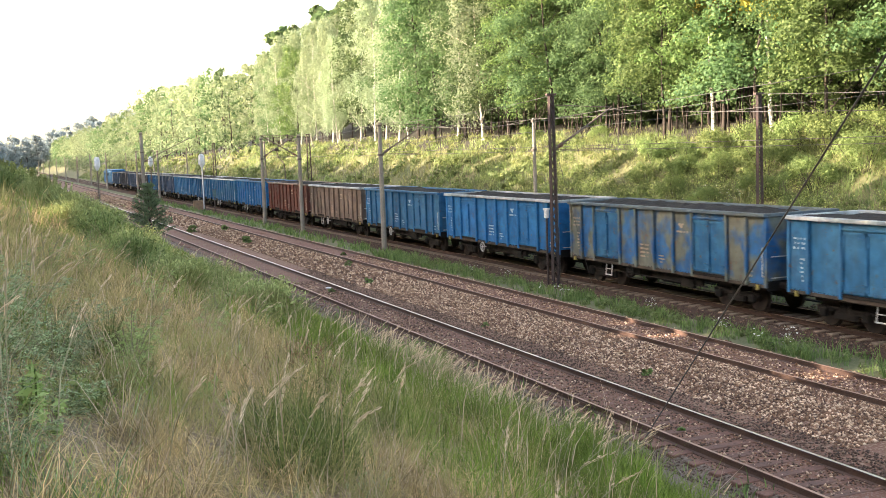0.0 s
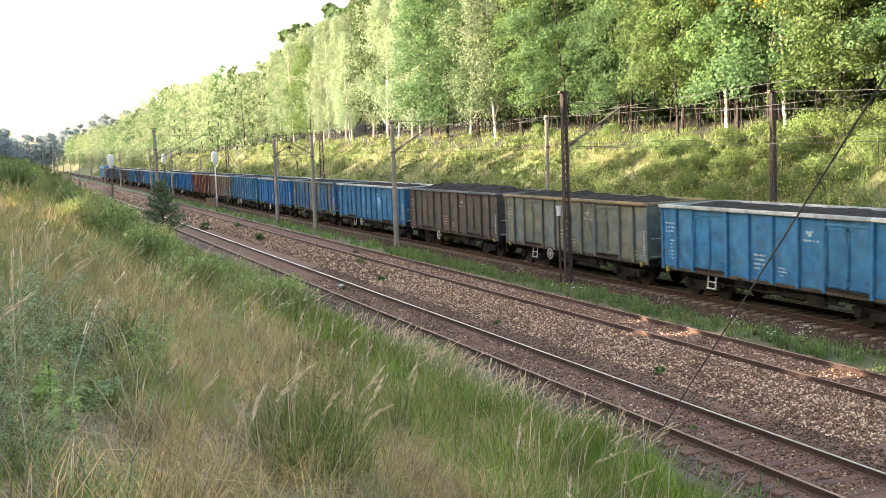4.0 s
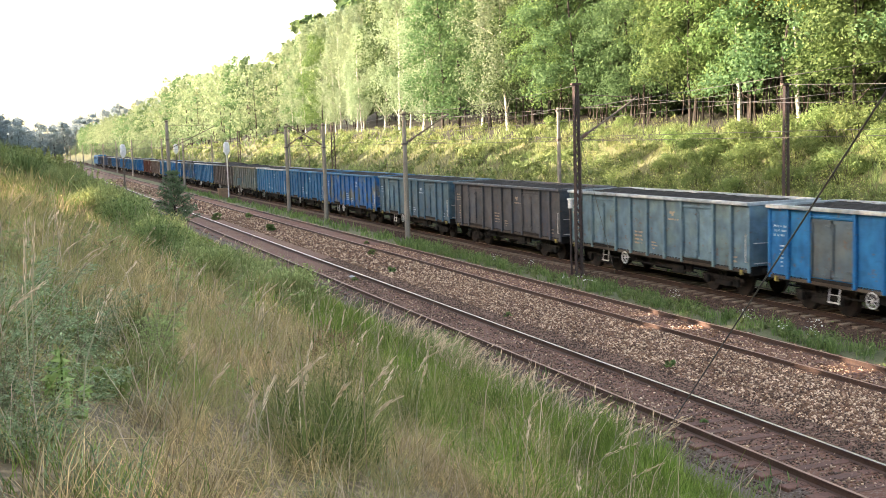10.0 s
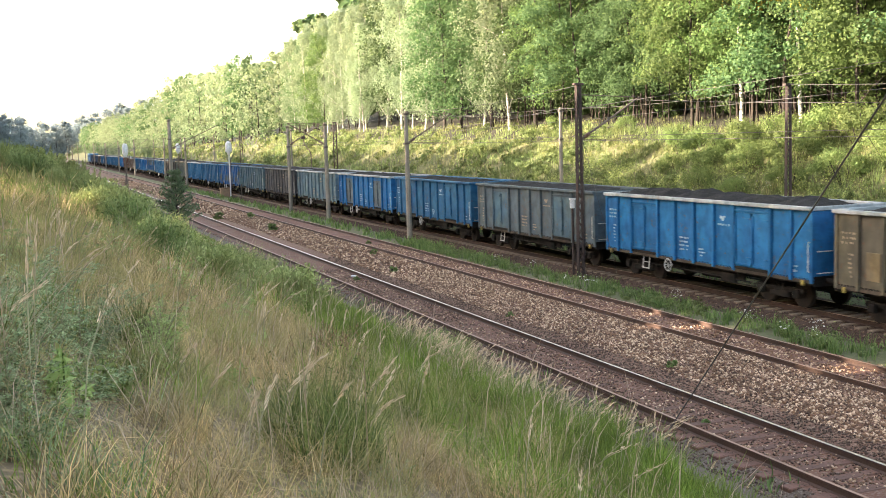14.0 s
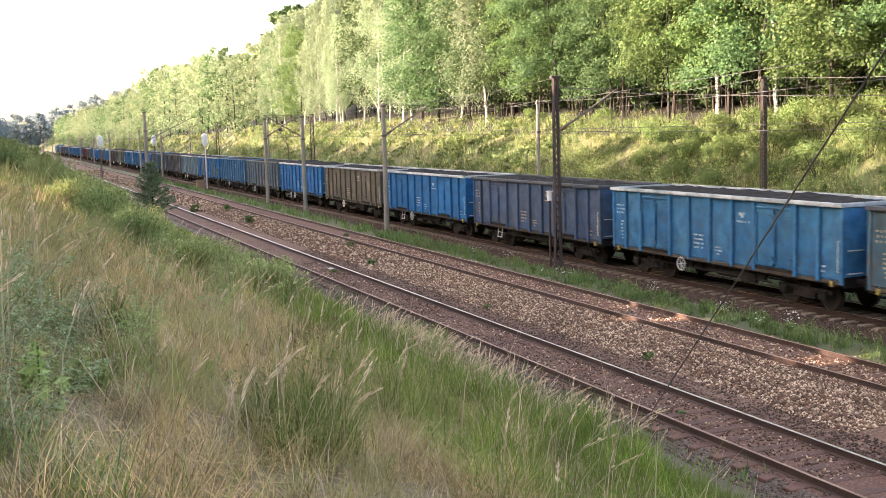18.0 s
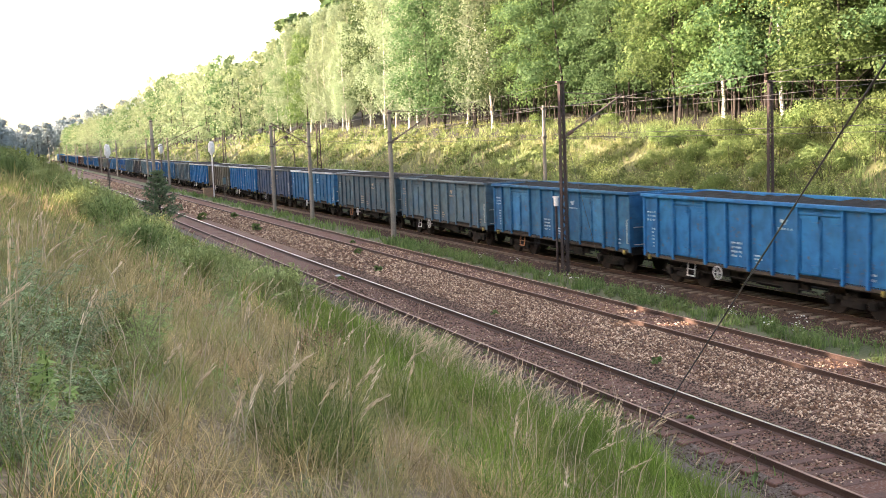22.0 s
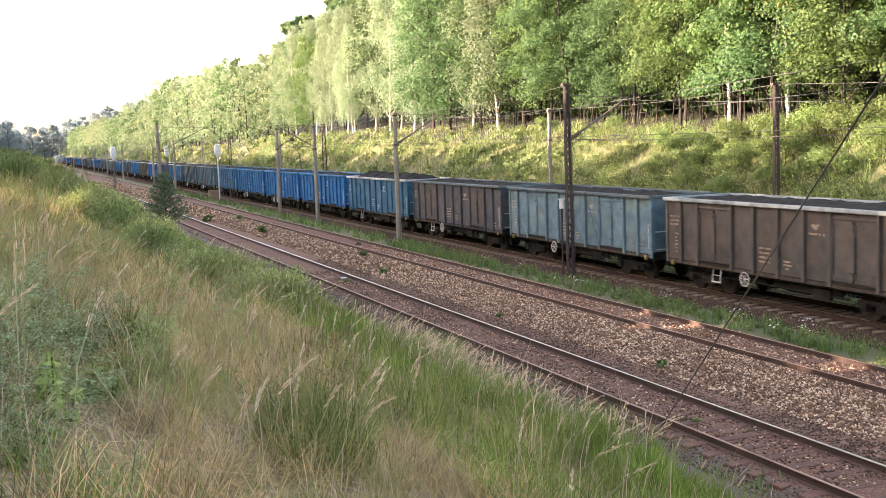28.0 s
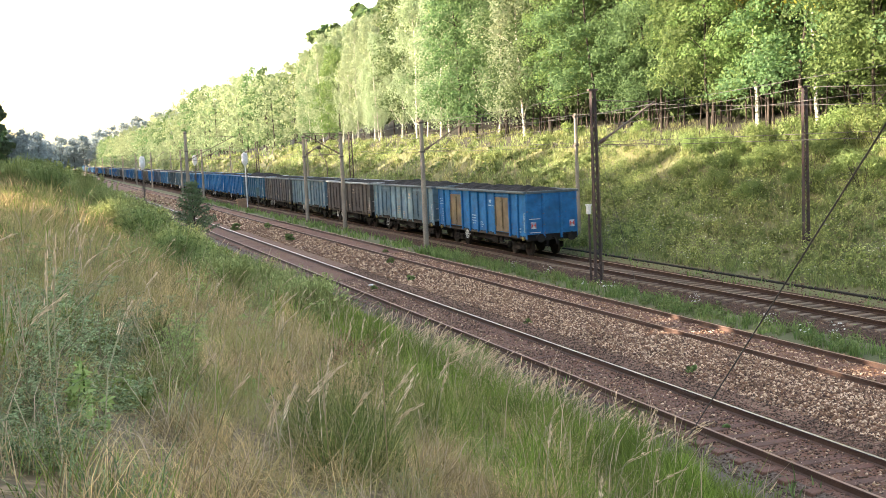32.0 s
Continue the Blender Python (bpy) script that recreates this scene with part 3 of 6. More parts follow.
def lay_grass(name, label, seed, strips, material, bare=()):
    """One sheet of grass from strips of (count, x0, x1, y0, y1, height, width, clump, near, bend), thin in the bare discs."""
    rng = np.random.default_rng(seed)
    meshes = []
    for count, x0, x1, y0, y1, h, w, clump, near, bend in strips:
        gap = 2.1 if y0 < 16 else 0.9
        xy = scatter(rng, count, x0, x1, y0, y1, clump, near)
        for bx, by, r in bare:
            xy = xy[(np.hypot(xy[:, 0] - bx, xy[:, 1] - by) > r) | (rng.uniform(0, 1, len(xy)) < 0.35)]
        swell = np.array([noise.noise(Vector((x * 1.7, y * 1.7, 5.0))) for x, y in xy])
        keep = rng.uniform(0, 1, len(xy)) < (0.75 + 2.2 * np.array([noise.noise(Vector((x * gap, y * gap, 9.0))) for x, y in xy])).clip(0.08, 1.0)
        xy, swell = xy[keep], swell[keep]
        h = h * (np.interp(xy[:, 0], (7.3, 9.6), (1.0, 0.42)) if x1 < 12 else 1.0)
        meshes.append(grass_mesh(name, rng, xy, ground_at(xy), h * (0.95 + 0.95 * swell).clip(0.3, 1.5), w, material, bend))
    bm = bmesh.new()
    for me in meshes:
        bm.from_mesh(me)
        bpy.data.meshes.remove(me)
    me = bpy.data.meshes.new(name)
    bm.to_mesh(me)
    bm.free()
    me.materials.append(material)
    return tagged(new(name, me), label, "grass", kind="stuff")

# ---- the train ----
WAGON_PITCH = 14.04
POSTS = (-5.5, -4.45, -2.45, -1.25, 0.0, 1.25, 2.45, 4.45, 5.5)
DOORS = ((-4.4, -2.5), (2.5, 4.4))
PAINTED = ("side_wall", "post", "end_wall", "end_post", "door_leaf", "door_lintel", "corner_post")


def coal_mesh(seed, hl, heap):
    rng = np.random.default_rng(seed)
    nx, ny = 9, 44
    verts, faces = [], []
    for i in range(nx):
        for j in range(ny):
            x, y = -1.34 + 2.68 * i / (nx - 1), -hl + 0.06 + (2 * hl - 0.12) * j / (ny - 1)
            edge = min(i, nx - 1 - i, j / 1.5, (ny - 1 - j) / 1.5) / 3
            z = 3.33 + 0.1 * min(1, edge) + 0.1 * noise.noise(Vector((x * 0.8, y * 0.5, seed))) + rng.normal(0, 0.025)
            if heap:
                z += heap * min(1, edge) * (math.sqrt(abs(math.cos(y * 1.5 + seed))) - 0.35) * 1.15
            verts.append((x, y, z))
    for i in range(nx - 1):
        for j in range(ny - 1):
            faces.append((i * ny + j, (i + 1) * ny + j, (i + 1) * ny + j + 1, i * ny + j + 1))
    return mesh_from("coal_load", verts, faces, M_COAL)


def door_leaf(y0, y1, side):
    bm = bmesh.new()
    x = side * 1.42
    box(bm, x, x + side * 0.03, y0, y1, 1.22, 3.05)
    for row in ((y0, y0 + 0.07, 1.22, 3.05), (y1 - 0.07, y1, 1.22, 3.05), (y0, y1, 1.22, 1.3), (y0, y1, 2.95, 3.05)):
        box(bm, x, x + side * 0.06, *row)
    for z in (1.45, 2.8):
        box(bm, x, x + side * 0.085, y0 + 0.05, y0 + 0.3, z, z + 0.07)
    box(bm, x + side * 0.03, x + side * 0.1, y1 - 0.06, y1 - 0.02, 1.5, 2.6)
    return bm


def text_block(bm, x, side, y, z, lines, width, height, seed):
    """Rows of short bars where small writing stands."""
    rng = random.Random(seed)
    for k in range(lines):
        a = 0.0
        while a < width:
            w = rng.uniform(0.025, 0.07)
            if a + w > width:
                break
            if rng.random() < 0.82:
                box(bm, x, x + side * 0.012, y - a - w, y - a, z - k * height * 1.5 - height * rng.uniform(0.55, 0.75), z - k * height * 1.5)
            a += w + 0.025
    return bm


def build_wagon(half, posts, doors):
    w = thing("coal_wagon", "steel open coal wagon", "freight wagon", pose(0, -600, 0), "coal train")
    hl = half
    part("underframe", boxes((-1.42, -1.32, -hl, hl, 0.93, 1.12), (1.32, 1.42, -hl, hl, 0.93, 1.12), (-1.4, 1.4, -hl, -hl + 0.16, 0.9, 1.15), (-1.4, 1.4, hl - 0.16, hl, 0.9, 1.15),
         (-0.35, -0.2, -hl, hl, 0.62, 1.1), (0.2, 0.35, -hl, hl, 0.62, 1.1), (-1.15, -1.05, -2.6, 2.6, 0.62, 0.95), (1.05, 1.15, -2.6, 2.6, 0.62, 0.95), (-1.36, 1.36, -hl, hl, 1.12, 1.17), *[(-1.35, 1.35, y - 0.06, y + 0.06, 0.85, 1.1) for y in (-2.5, 0, 2.5)]), M_UNDER, w, "dusty black underframe")
    for side in (-1, 1):
        part("sill", boxes((side * 1.42, side * 1.46, -hl, hl, 0.97, 1.07)), M_SILL, w, "dusty brown lower sill")
        part("side_wall", boxes((side * 1.38, side * 1.42, -hl, hl, 1.06, 3.34)), PAINTS["blue"], w)
        bm = bmesh.new()
        box(bm, side * 1.42, side * 1.53, -0.065, 0.065, 1.0, 3.32, bevel=0.02)
        post = bpy.data.meshes.new("post")
        bm.to_mesh(post)
        bm.free()
        post.materials.append(PAINTS["blue"])
        for y in posts:
            part("post", post, None, w).location.y = y
        for y0, y1 in doors:
            mid = (y0 + y1) / 2
            part("door_leaf", door_leaf(y0 + 0.02, mid - 0.015, side), PAINTS["blue"], w)
            part("door_leaf", door_leaf(mid + 0.015, y1 - 0.02, side), PAINTS["blue"], w)
            part("door_lintel", boxes((side * 1.42, side * 1.49, y0, y1, 3.1, 3.15)), PAINTS["blue"], w)
            part("door_sill", boxes((side * 1.42, side * 1.5, y0, y1, 1.08, 1.17)), M_UNDER, w)
        for y in (-hl, hl):
            s = -1 if y < 0 else 1
            part("corner_post", boxes((side * 1.36, side * 1.47, y - s * 0.1, y + s * 0.02, 0.98, 3.33)), PAINTS["blue"], w)
        for y in (-hl + 0.42, hl - 0.42):
            part("lamp_bracket", boxes((side * 1.42, side * 1.52, y - 0.05, y + 0.05, 0.88, 1.06), bevel=0.01), M_YELLOW, w, "worn yellow bracket")
        part("step", rods([((side * 1.4, 3.6, 1.0), (side * 1.46, 3.6, 0.5), 0.022), ((side * 1.4, 3.15, 1.0), (side * 1.46, 3.15, 0.5), 0.022), ((side * 1.46, 3.62, 0.5), (side * 1.46, 3.13, 0.5), 0.028), ((side * 1.44, 3.6, 0.74), (side * 1.44, 3.15, 0.74), 0.018)], 5), M_STEPWHITE, w, "worn step iron")
        part("handrail", rods([((side * 1.52, -hl + 0.12, 1.35), (side * 1.52, -hl + 0.12, 2.3), 0.018), ((side * 1.43, -hl + 0.12, 2.3), (side * 1.52, -hl + 0.12, 2.3), 0.018), ((side * 1.43, -hl + 0.12, 1.35), (side * 1.52, -hl + 0.12, 1.35), 0.018)], 5), M_STEPWHITE, w, "pale grab rail")
    for y in (-hl, hl):
        s = -1 if y < 0 else 1
        part("end_wall", boxes((-1.4, 1.4, y - s * 0.05, y, 1.0, 3.34)), PAINTS["blue"], w)
        for x in (-0.5, 0.5):
            part("end_post", boxes((x - 0.06, x + 0.06, y, y + s * 0.1, 0.95, 3.3), bevel=0.015), PAINTS["blue"], w)
        part("headstock", boxes((-1.42, 1.42, y, y + s * 0.05, 0.88, 1.2)), M_UNDER, w)
        for x in (-0.875, 0.875):
            bm = rods([((x, y + s * 0.05, 1.04), (x, y + s * 0.3, 1.04), 0.1), ((x, y + s * 0.3, 1.04), (x, y + s * 0.46, 1.04), 0.075)], 10)
            rod(bm, (x, y + s * 0.46, 1.04), (x, y + s * 0.51, 1.04), 0.23, 14)
            part("buffer", bm, M_UNDER, w)
        part("coupling", rods([((0, y, 1.0), (0, y + s * 0.3, 1.0), 0.05), ((0, y + s * 0.3, 1.0), (0, y + s * 0.5, 0.75), 0.035)], 6), M_UNDER, w)
        for z in (2.0, 1.3):
            part("end_rail", rods([((-1.3, y + s * 0.06, z), (-0.7, y + s * 0.06, z), 0.018)], 5), M_STEPWHITE, w)
    part("top_rim", boxes((-1.57, -1.38, -hl - 0.05, hl + 0.05, 3.3, 3.43), (1.38, 1.57, -hl - 0.05, hl + 0.05, 3.3, 3.43), (-1.36, 1.36, -hl - 0.05, -hl + 0.12, 3.3, 3.43), (-1.36, 1.36, hl - 0.12, hl + 0.05, 3.3, 3.43), bevel=0.02), PAINTS["blue"], w)
    part("coal_load", coal_mesh(1, hl, 0.0), None, w, "level load of black coal")
    # running gear
    frame_bm = bmesh.new()
    for side in (-1, 1):
        x = side * 1.0
        for row in ((x - 0.06, x + 0.06, -1.25, 1.25, 0.5, 0.66), (x - 0.08, x + 0.08, -0.45, 0.45, 0.3, 0.52), (x - 0.06, x + 0.06, -0.5, -0.35, 0.3, 0.62), (x - 0.06, x + 0.06, 0.35, 0.5, 0.3, 0.62)):
            box(frame_bm, *row, bevel=0.02)
        for y in (-0.9, 0.9):
            box(frame_bm, x - 0.02, x + side * 0.17, y - 0.16, y + 0.16, 0.33, 0.62, bevel=0.04)
        for y in (-0.2, 0.0, 0.2):
            rod(frame_bm, (x, y, 0.5), (x, y, 0.75), 0.075, 8)
    box(frame_bm, -1.0, 1.0, -0.2, 0.2, 0.6, 0.82)
    wheel_bm = bmesh.new()
    rod(wheel_bm, (-0.065, 0, 0), (0.065, 0, 0), 0.46, 20)
    rod(wheel_bm, (0.065, 0, 0), (0.09, 0, 0), 0.49, 20)
    rod(wheel_bm, (-0.11, 0, 0), (-0.065, 0, 0), 0.14, 10)
    wheel = bpy.data.meshes.new("wheel")
    wheel_bm.to_mesh(wheel)
    wheel_bm.free()
    wheel.materials.append(M_WHEEL)
    fm = bpy.data.meshes.new("bogie")
    frame_bm.to_mesh(fm)
    frame_bm.free()
    fm.materials.append(M_UNDER)
    for y in (-hl + 2.1, hl - 2.1):
        b = part("bogie", fm, None, w, "dusty black cast bogie")
        b.location.y = y
        for side in (-1, 1):
            for dy in (-0.9, 0.9):
                o = part("wheel", wheel, None, b)
                o.location = (side * 0.7535, dy, 0.46)
                o.rotation_euler = (0, 0, math.pi if side == 1 else 0)
    bm = rods([((-0.9, -0.9, 0.68), (-0.9, 0.1, 0.68), 0.19), ((0.5, 0.4, 0.7), (0.5, 1.2, 0.7), 0.15)], 12)
    for row in ((-1.15, -0.7, 0.6, 1.0, 0.55, 0.9), (-1.25, -1.1, -2.2, -1.4, 0.5, 0.85), (-1.2, -1.05, 1.4, 2.1, 0.62, 0.9)):
        box(bm, *row, bevel=0.02)
    rod(bm, (-1.2, -3.0, 0.62), (-1.2, 3.0, 0.66), 0.03, 5)
    part("brake_gear", bm, M_UNDER, w)
    bm = bmesh.new()
    for k in range(14):
        a, c = 2 * math.pi * k / 14, 2 * math.pi * (k + 1) / 14
        rod(bm, (-1.5, 1.7 + 0.24 * math.cos(a), 0.78 + 0.24 * math.sin(a)), (-1.5, 1.7 + 0.24 * math.cos(c), 0.78 + 0.24 * math.sin(c)), 0.022, 5)
    for k in range(4):
        a = math.pi * k / 4
        rod(bm, (-1.5, 1.7 + 0.24 * math.cos(a), 0.78 + 0.24 * math.sin(a)), (-1.5, 1.7 - 0.24 * math.cos(a), 0.78 - 0.24 * math.sin(a)), 0.013, 4)
    rod(bm, (-1.3, 1.7, 0.78), (-1.52, 1.7, 0.78), 0.03, 6)
    part("handbrake_wheel", bm, M_STEPWHITE, w, "pale spoked handbrake wheel")
    # writing
    bm = bmesh.new()
    text_block(bm, -1.42, -1, hl - 0.25, 2.75, 3, 0.62, 0.1, 3)
    text_block(bm, -1.42, -1, hl - 0.55, 2.1, 6, 0.2, 0.09, 4)
    part("writing", bm, M_MARK_WHITE, w, "block of small faded writing")["kind"] = "stuff"
    bm = bmesh.new()
    text_block(bm, -1.42, -1, 1.0, 1.95, 4, 0.6, 0.1, 7)
    part("writing", bm, M_MARK_WHITE, w, "block of small faded writing")["kind"] = "stuff"
    bm = bmesh.new()
    text_block(bm, -1.42, -1, -0.25, 1.6, 3, 0.42, 0.08, 11)
    part("writing", bm, M_MARK_WHITE, w, "block of small faded writing")["kind"] = "stuff"
    bm = bmesh.new()
    for k, (dy, dz) in enumerate(((0.0, 0.0), (0.17, 0.06), (-0.16, 0.1))):
        rod(bm, (-1.42, -1.75 + dy * 0.7, 2.78 + dz * 0.7), (-1.432, -1.75 + dy * 0.7, 2.78 + dz * 0.7), 0.09 - 0.025 * k, 12)
    text_block(bm, -1.42, -1, -1.45, 2.6, 1, 0.75, 0.1, 13)
    part("emblem", bm, M_MARK_WHITE, w, "pale emblem with a line of writing")["kind"] = "stuff"
    bm = bmesh.new()
    text_block(bm, -1.42, -1, -hl + 1.0, 1.5, 2, 0.3, 0.1, 17)
    part("writing", bm, M_MARK_WHITE, w, "block of small faded writing")["kind"] = "stuff"
    return w


# body, doors, rim, writing, heap, label; from the locomotive to the tail
FLEET = (
    ("dark_blue", "dark_blue", "dark_grey", "tan", 0, "dull dark blue steel coal wagon"),
    ("dark_grey", "dark_grey", "dark_grey", "tan", 0, "dark grey steel coal wagon"),
    ("dark_blue", "dark_blue", "grey", "tan", 0, "dull dark blue steel coal wagon"),
    ("brown", "brown", "white_rim", "tan", 0, "grey-brown steel coal wagon with a pale rim"),
    ("blue", "blue", "white_rim", "white", 0, "blue steel coal wagon with a pale rim"),
    ("dark_blue", "dark_blue", "grey", "tan", 0, "dull dark blue steel coal wagon"),
    ("pale_blue", "pale_blue", "white_rim", "white", 0, "faded pale blue steel coal wagon with a pale rim"),
    ("blue", "pale_blue", "white_rim", "white", 0, "blue steel coal wagon with a pale rim"),
    ("blue", "blue", "white_rim", "white", 0, "blue steel coal wagon with a pale rim"),
    ("bright_blue", "bright_blue", "blue", "white", 0, "bright blue steel coal wagon"),
    ("red_brown", "red_brown", "beige", "tan", 0, "red-brown steel coal wagon with a dusty rim"),
    ("beige", "beige", "white_rim", "tan", 0, "beige-brown steel coal wagon with a pale rim"),
    ("blue", "blue", "blue", "white", 0, "blue steel coal wagon with white writing"),
    ("bright_blue", "bright_blue", "white_rim", "white", 0, "bright blue steel coal wagon with a pale rim"),
    ("grey_blue", "blue", "grey", "tan", 0, "grey-green steel coal wagon with blue doors and end panels"),
    ("pale_blue", "pale_blue", "white_rim", "white", 0, "long pale blue steel coal wagon with a pale rim"),
    ("brown", "brown", "grey", "tan", 0.35, "grey-brown steel coal wagon heaped with coal"),
    ("grey_green", "grey_green", "ochre", "tan", 0.2, "grey-green steel coal wagon with an ochre rim"),
    ("pale_blue", "pale_blue", "white_rim", "white", 0, "pale blue steel coal wagon with a pale rim"),
    ("blue", "blue", "blue", "white", 0, "blue steel coal wagon with worn paint"),
    ("patchy_blue", "patchy_blue", "blue", "white", 0, "blue steel coal wagon with large worn patches"),
    ("teal", "teal", "teal", "white", 0, "faded teal steel coal wagon"),
    ("dark_grey", "dark_grey", "dark_grey", "tan", 0, "dark grey steel coal wagon with ochre writing"),
    ("pale_teal", "pale_teal", "white_rim", "tan", 0, "faded pale teal steel coal wagon"),
    ("bright_blue", "grey", "white_rim", "white", 0, "bright blue steel coal wagon with grey doors"),
    ("blue", "blue", "blue", "white", 0, "blue steel coal wagon with worn paint"),
    ("grey", "teal", "grey", "tan", 0, "grey steel coal wagon with teal doors"),
    ("bright_blue", "bright_blue", "white_rim", "white", 0.26, "bright blue steel coal wagon with a pale rim heaped with coal"),
    ("olive", "olive", "white_rim", "tan", 0, "olive-brown steel coal wagon with an ochre hatch"),
    ("bright_blue", "bright_blue", "white_rim", "white", 0, "bright blue steel coal wagon with a pale rim"),
    ("dark_blue", "dark_blue", "dark_grey", "tan", 0, "dull dark blue steel coal wagon with ochre writing"),
    ("pale_blue", "blue", "white_rim", "white", 0, "pale blue steel coal wagon with a pale rim"),
    ("dark_teal", "dark_teal", "dark_grey", "tan", 0, "dirty teal steel coal wagon with an orange step"),
    ("teal", "teal", "grey", "tan", 0, "faded teal steel coal wagon"),
    ("blue", "pale_blue", "blue", "white", 0, "blue steel coal wagon with an orange step"),
    ("bright_blue", "bright_blue", "bright_blue", "white", 0, "clean bright blue steel coal wagon"),
    ("bright_blue", "bright_blue", "bright_blue", "white", 0, "clean bright blue steel coal wagon"),
    ("bright_blue", "bright_blue", "bright_blue", "white", 0, "clean bright blue steel coal wagon"),
    ("blue_teal", "blue_teal", "white_rim", "white", 0.4, "faded blue-teal steel coal wagon heaped with coal"),
    ("dark_grey", "brown", "grey", "tan", 0, "dark brown-grey steel coal wagon"),
    ("pale_teal", "pale_teal", "grey", "tan", 0, "faded teal steel coal wagon with dirty ends"),
    ("brown", "brown", "white_rim", "tan", 0, "grey-brown steel coal wagon with blue traces"),
    ("pale_teal", "teal", "grey", "tan", 0.3, "faded teal steel coal wagon heaped with coal"),
    ("bright_blue", "ochre", "grey", "white", 0.22, "bright blue steel coal wagon with ochre doors"),
)
LEAD = 15  # the wagon at this index carries the train's zero mark at its front


def train_place(t):
    """How far the front of the lead wagon has gone along the line."""
    return 27.41 + 12.881 * t + 0.013358 * t * t + 0.00015465 * t ** 3


MOVING = []  # thing, distance of its centre from the zero mark


def paint(ob, material):
    for s in ob.material_slots:
        s.link = "OBJECT"
        s.material = material


def build_train():
    master = build_wagon(6.5, POSTS, DOORS)
    longer = build_wagon(7.35, (-6.4, -5.0, -2.9, -1.7, -0.55, 0.6, 1.75, 2.95, 5.0, 6.4), ((-4.95, -2.95), (3.0, 4.95)))
    heaps = {}
    y = LEAD * WAGON_PITCH
    for k, (body, doors, rim, ink, heap, label) in enumerate(FLEET):
        src, hl = (longer, 7.35) if k == LEAD else (master, 6.5)
        w = copy_thing(src, pose(TRACKS[2], train_place(0) + y - hl, 0))
        tagged(w, label)
        for o in w.children:
            kind = o.name.split(".")[0]
            if kind in PAINTED:
                paint(o, PAINTS[doors if kind == "door_leaf" else body])
            elif kind == "top_rim":
                paint(o, PAINTS[rim])
            elif kind in ("writing", "emblem") and ink == "tan":
                paint(o, M_MARK_TAN)
            elif kind == "step" and "orange" in label:
                paint(o, M_STEPORANGE)
            elif kind == "step" and k % 3 == 1:
                paint(o, M_UNDER)
            elif kind == "handbrake_wheel" and k % 4 == 2:
                paint(o, M_UNDER)
            elif kind == "coal_load":
                key = (k % 5, heap, hl)
                heaps.setdefault(key, coal_mesh(k % 5 + 2, hl, heap))
                o.data = heaps[key]
                if heap:
                    o["label"] = "heaps of black coal above the rim"
        if k == len(FLEET) - 1:
            for x in (-1.1, 1.1):
                s = part("tail_board", boxes((x - 0.14, x + 0.14, -hl - 0.13, -hl - 0.11, 1.5, 1.85)), M_MARK_WHITE, w, "white tail board with red triangles")
                me = mesh_from("triangle", [(x - 0.13, -hl - 0.134, 1.52), (x - 0.13, -hl - 0.134, 1.83), (x - 0.01, -hl - 0.134, 1.675), (x + 0.13, -hl - 0.134, 1.52), (x + 0.13, -hl - 0.134, 1.83), (x + 0.01, -hl - 0.134, 1.675)], [(0, 1, 2), (3, 4, 5)], M_MARK_RED)
                part("triangle", me, None, s)
        if body == "olive":
            part("hatch", boxes((-1.46, -1.42, 4.6, 5.2, 1.35, 2.2), bevel=0.01), PAINTS["ochre"], w, "ochre hatch plate")
        MOVING.append((w, y - hl))
        y -= WAGON_PITCH + (1.74 if k == LEAD else 0)
    for o in (master, longer):
        for c in list(o.children_recursive):
            bpy.data.objects.remove(c)
        bpy.data.objects.remove(o)


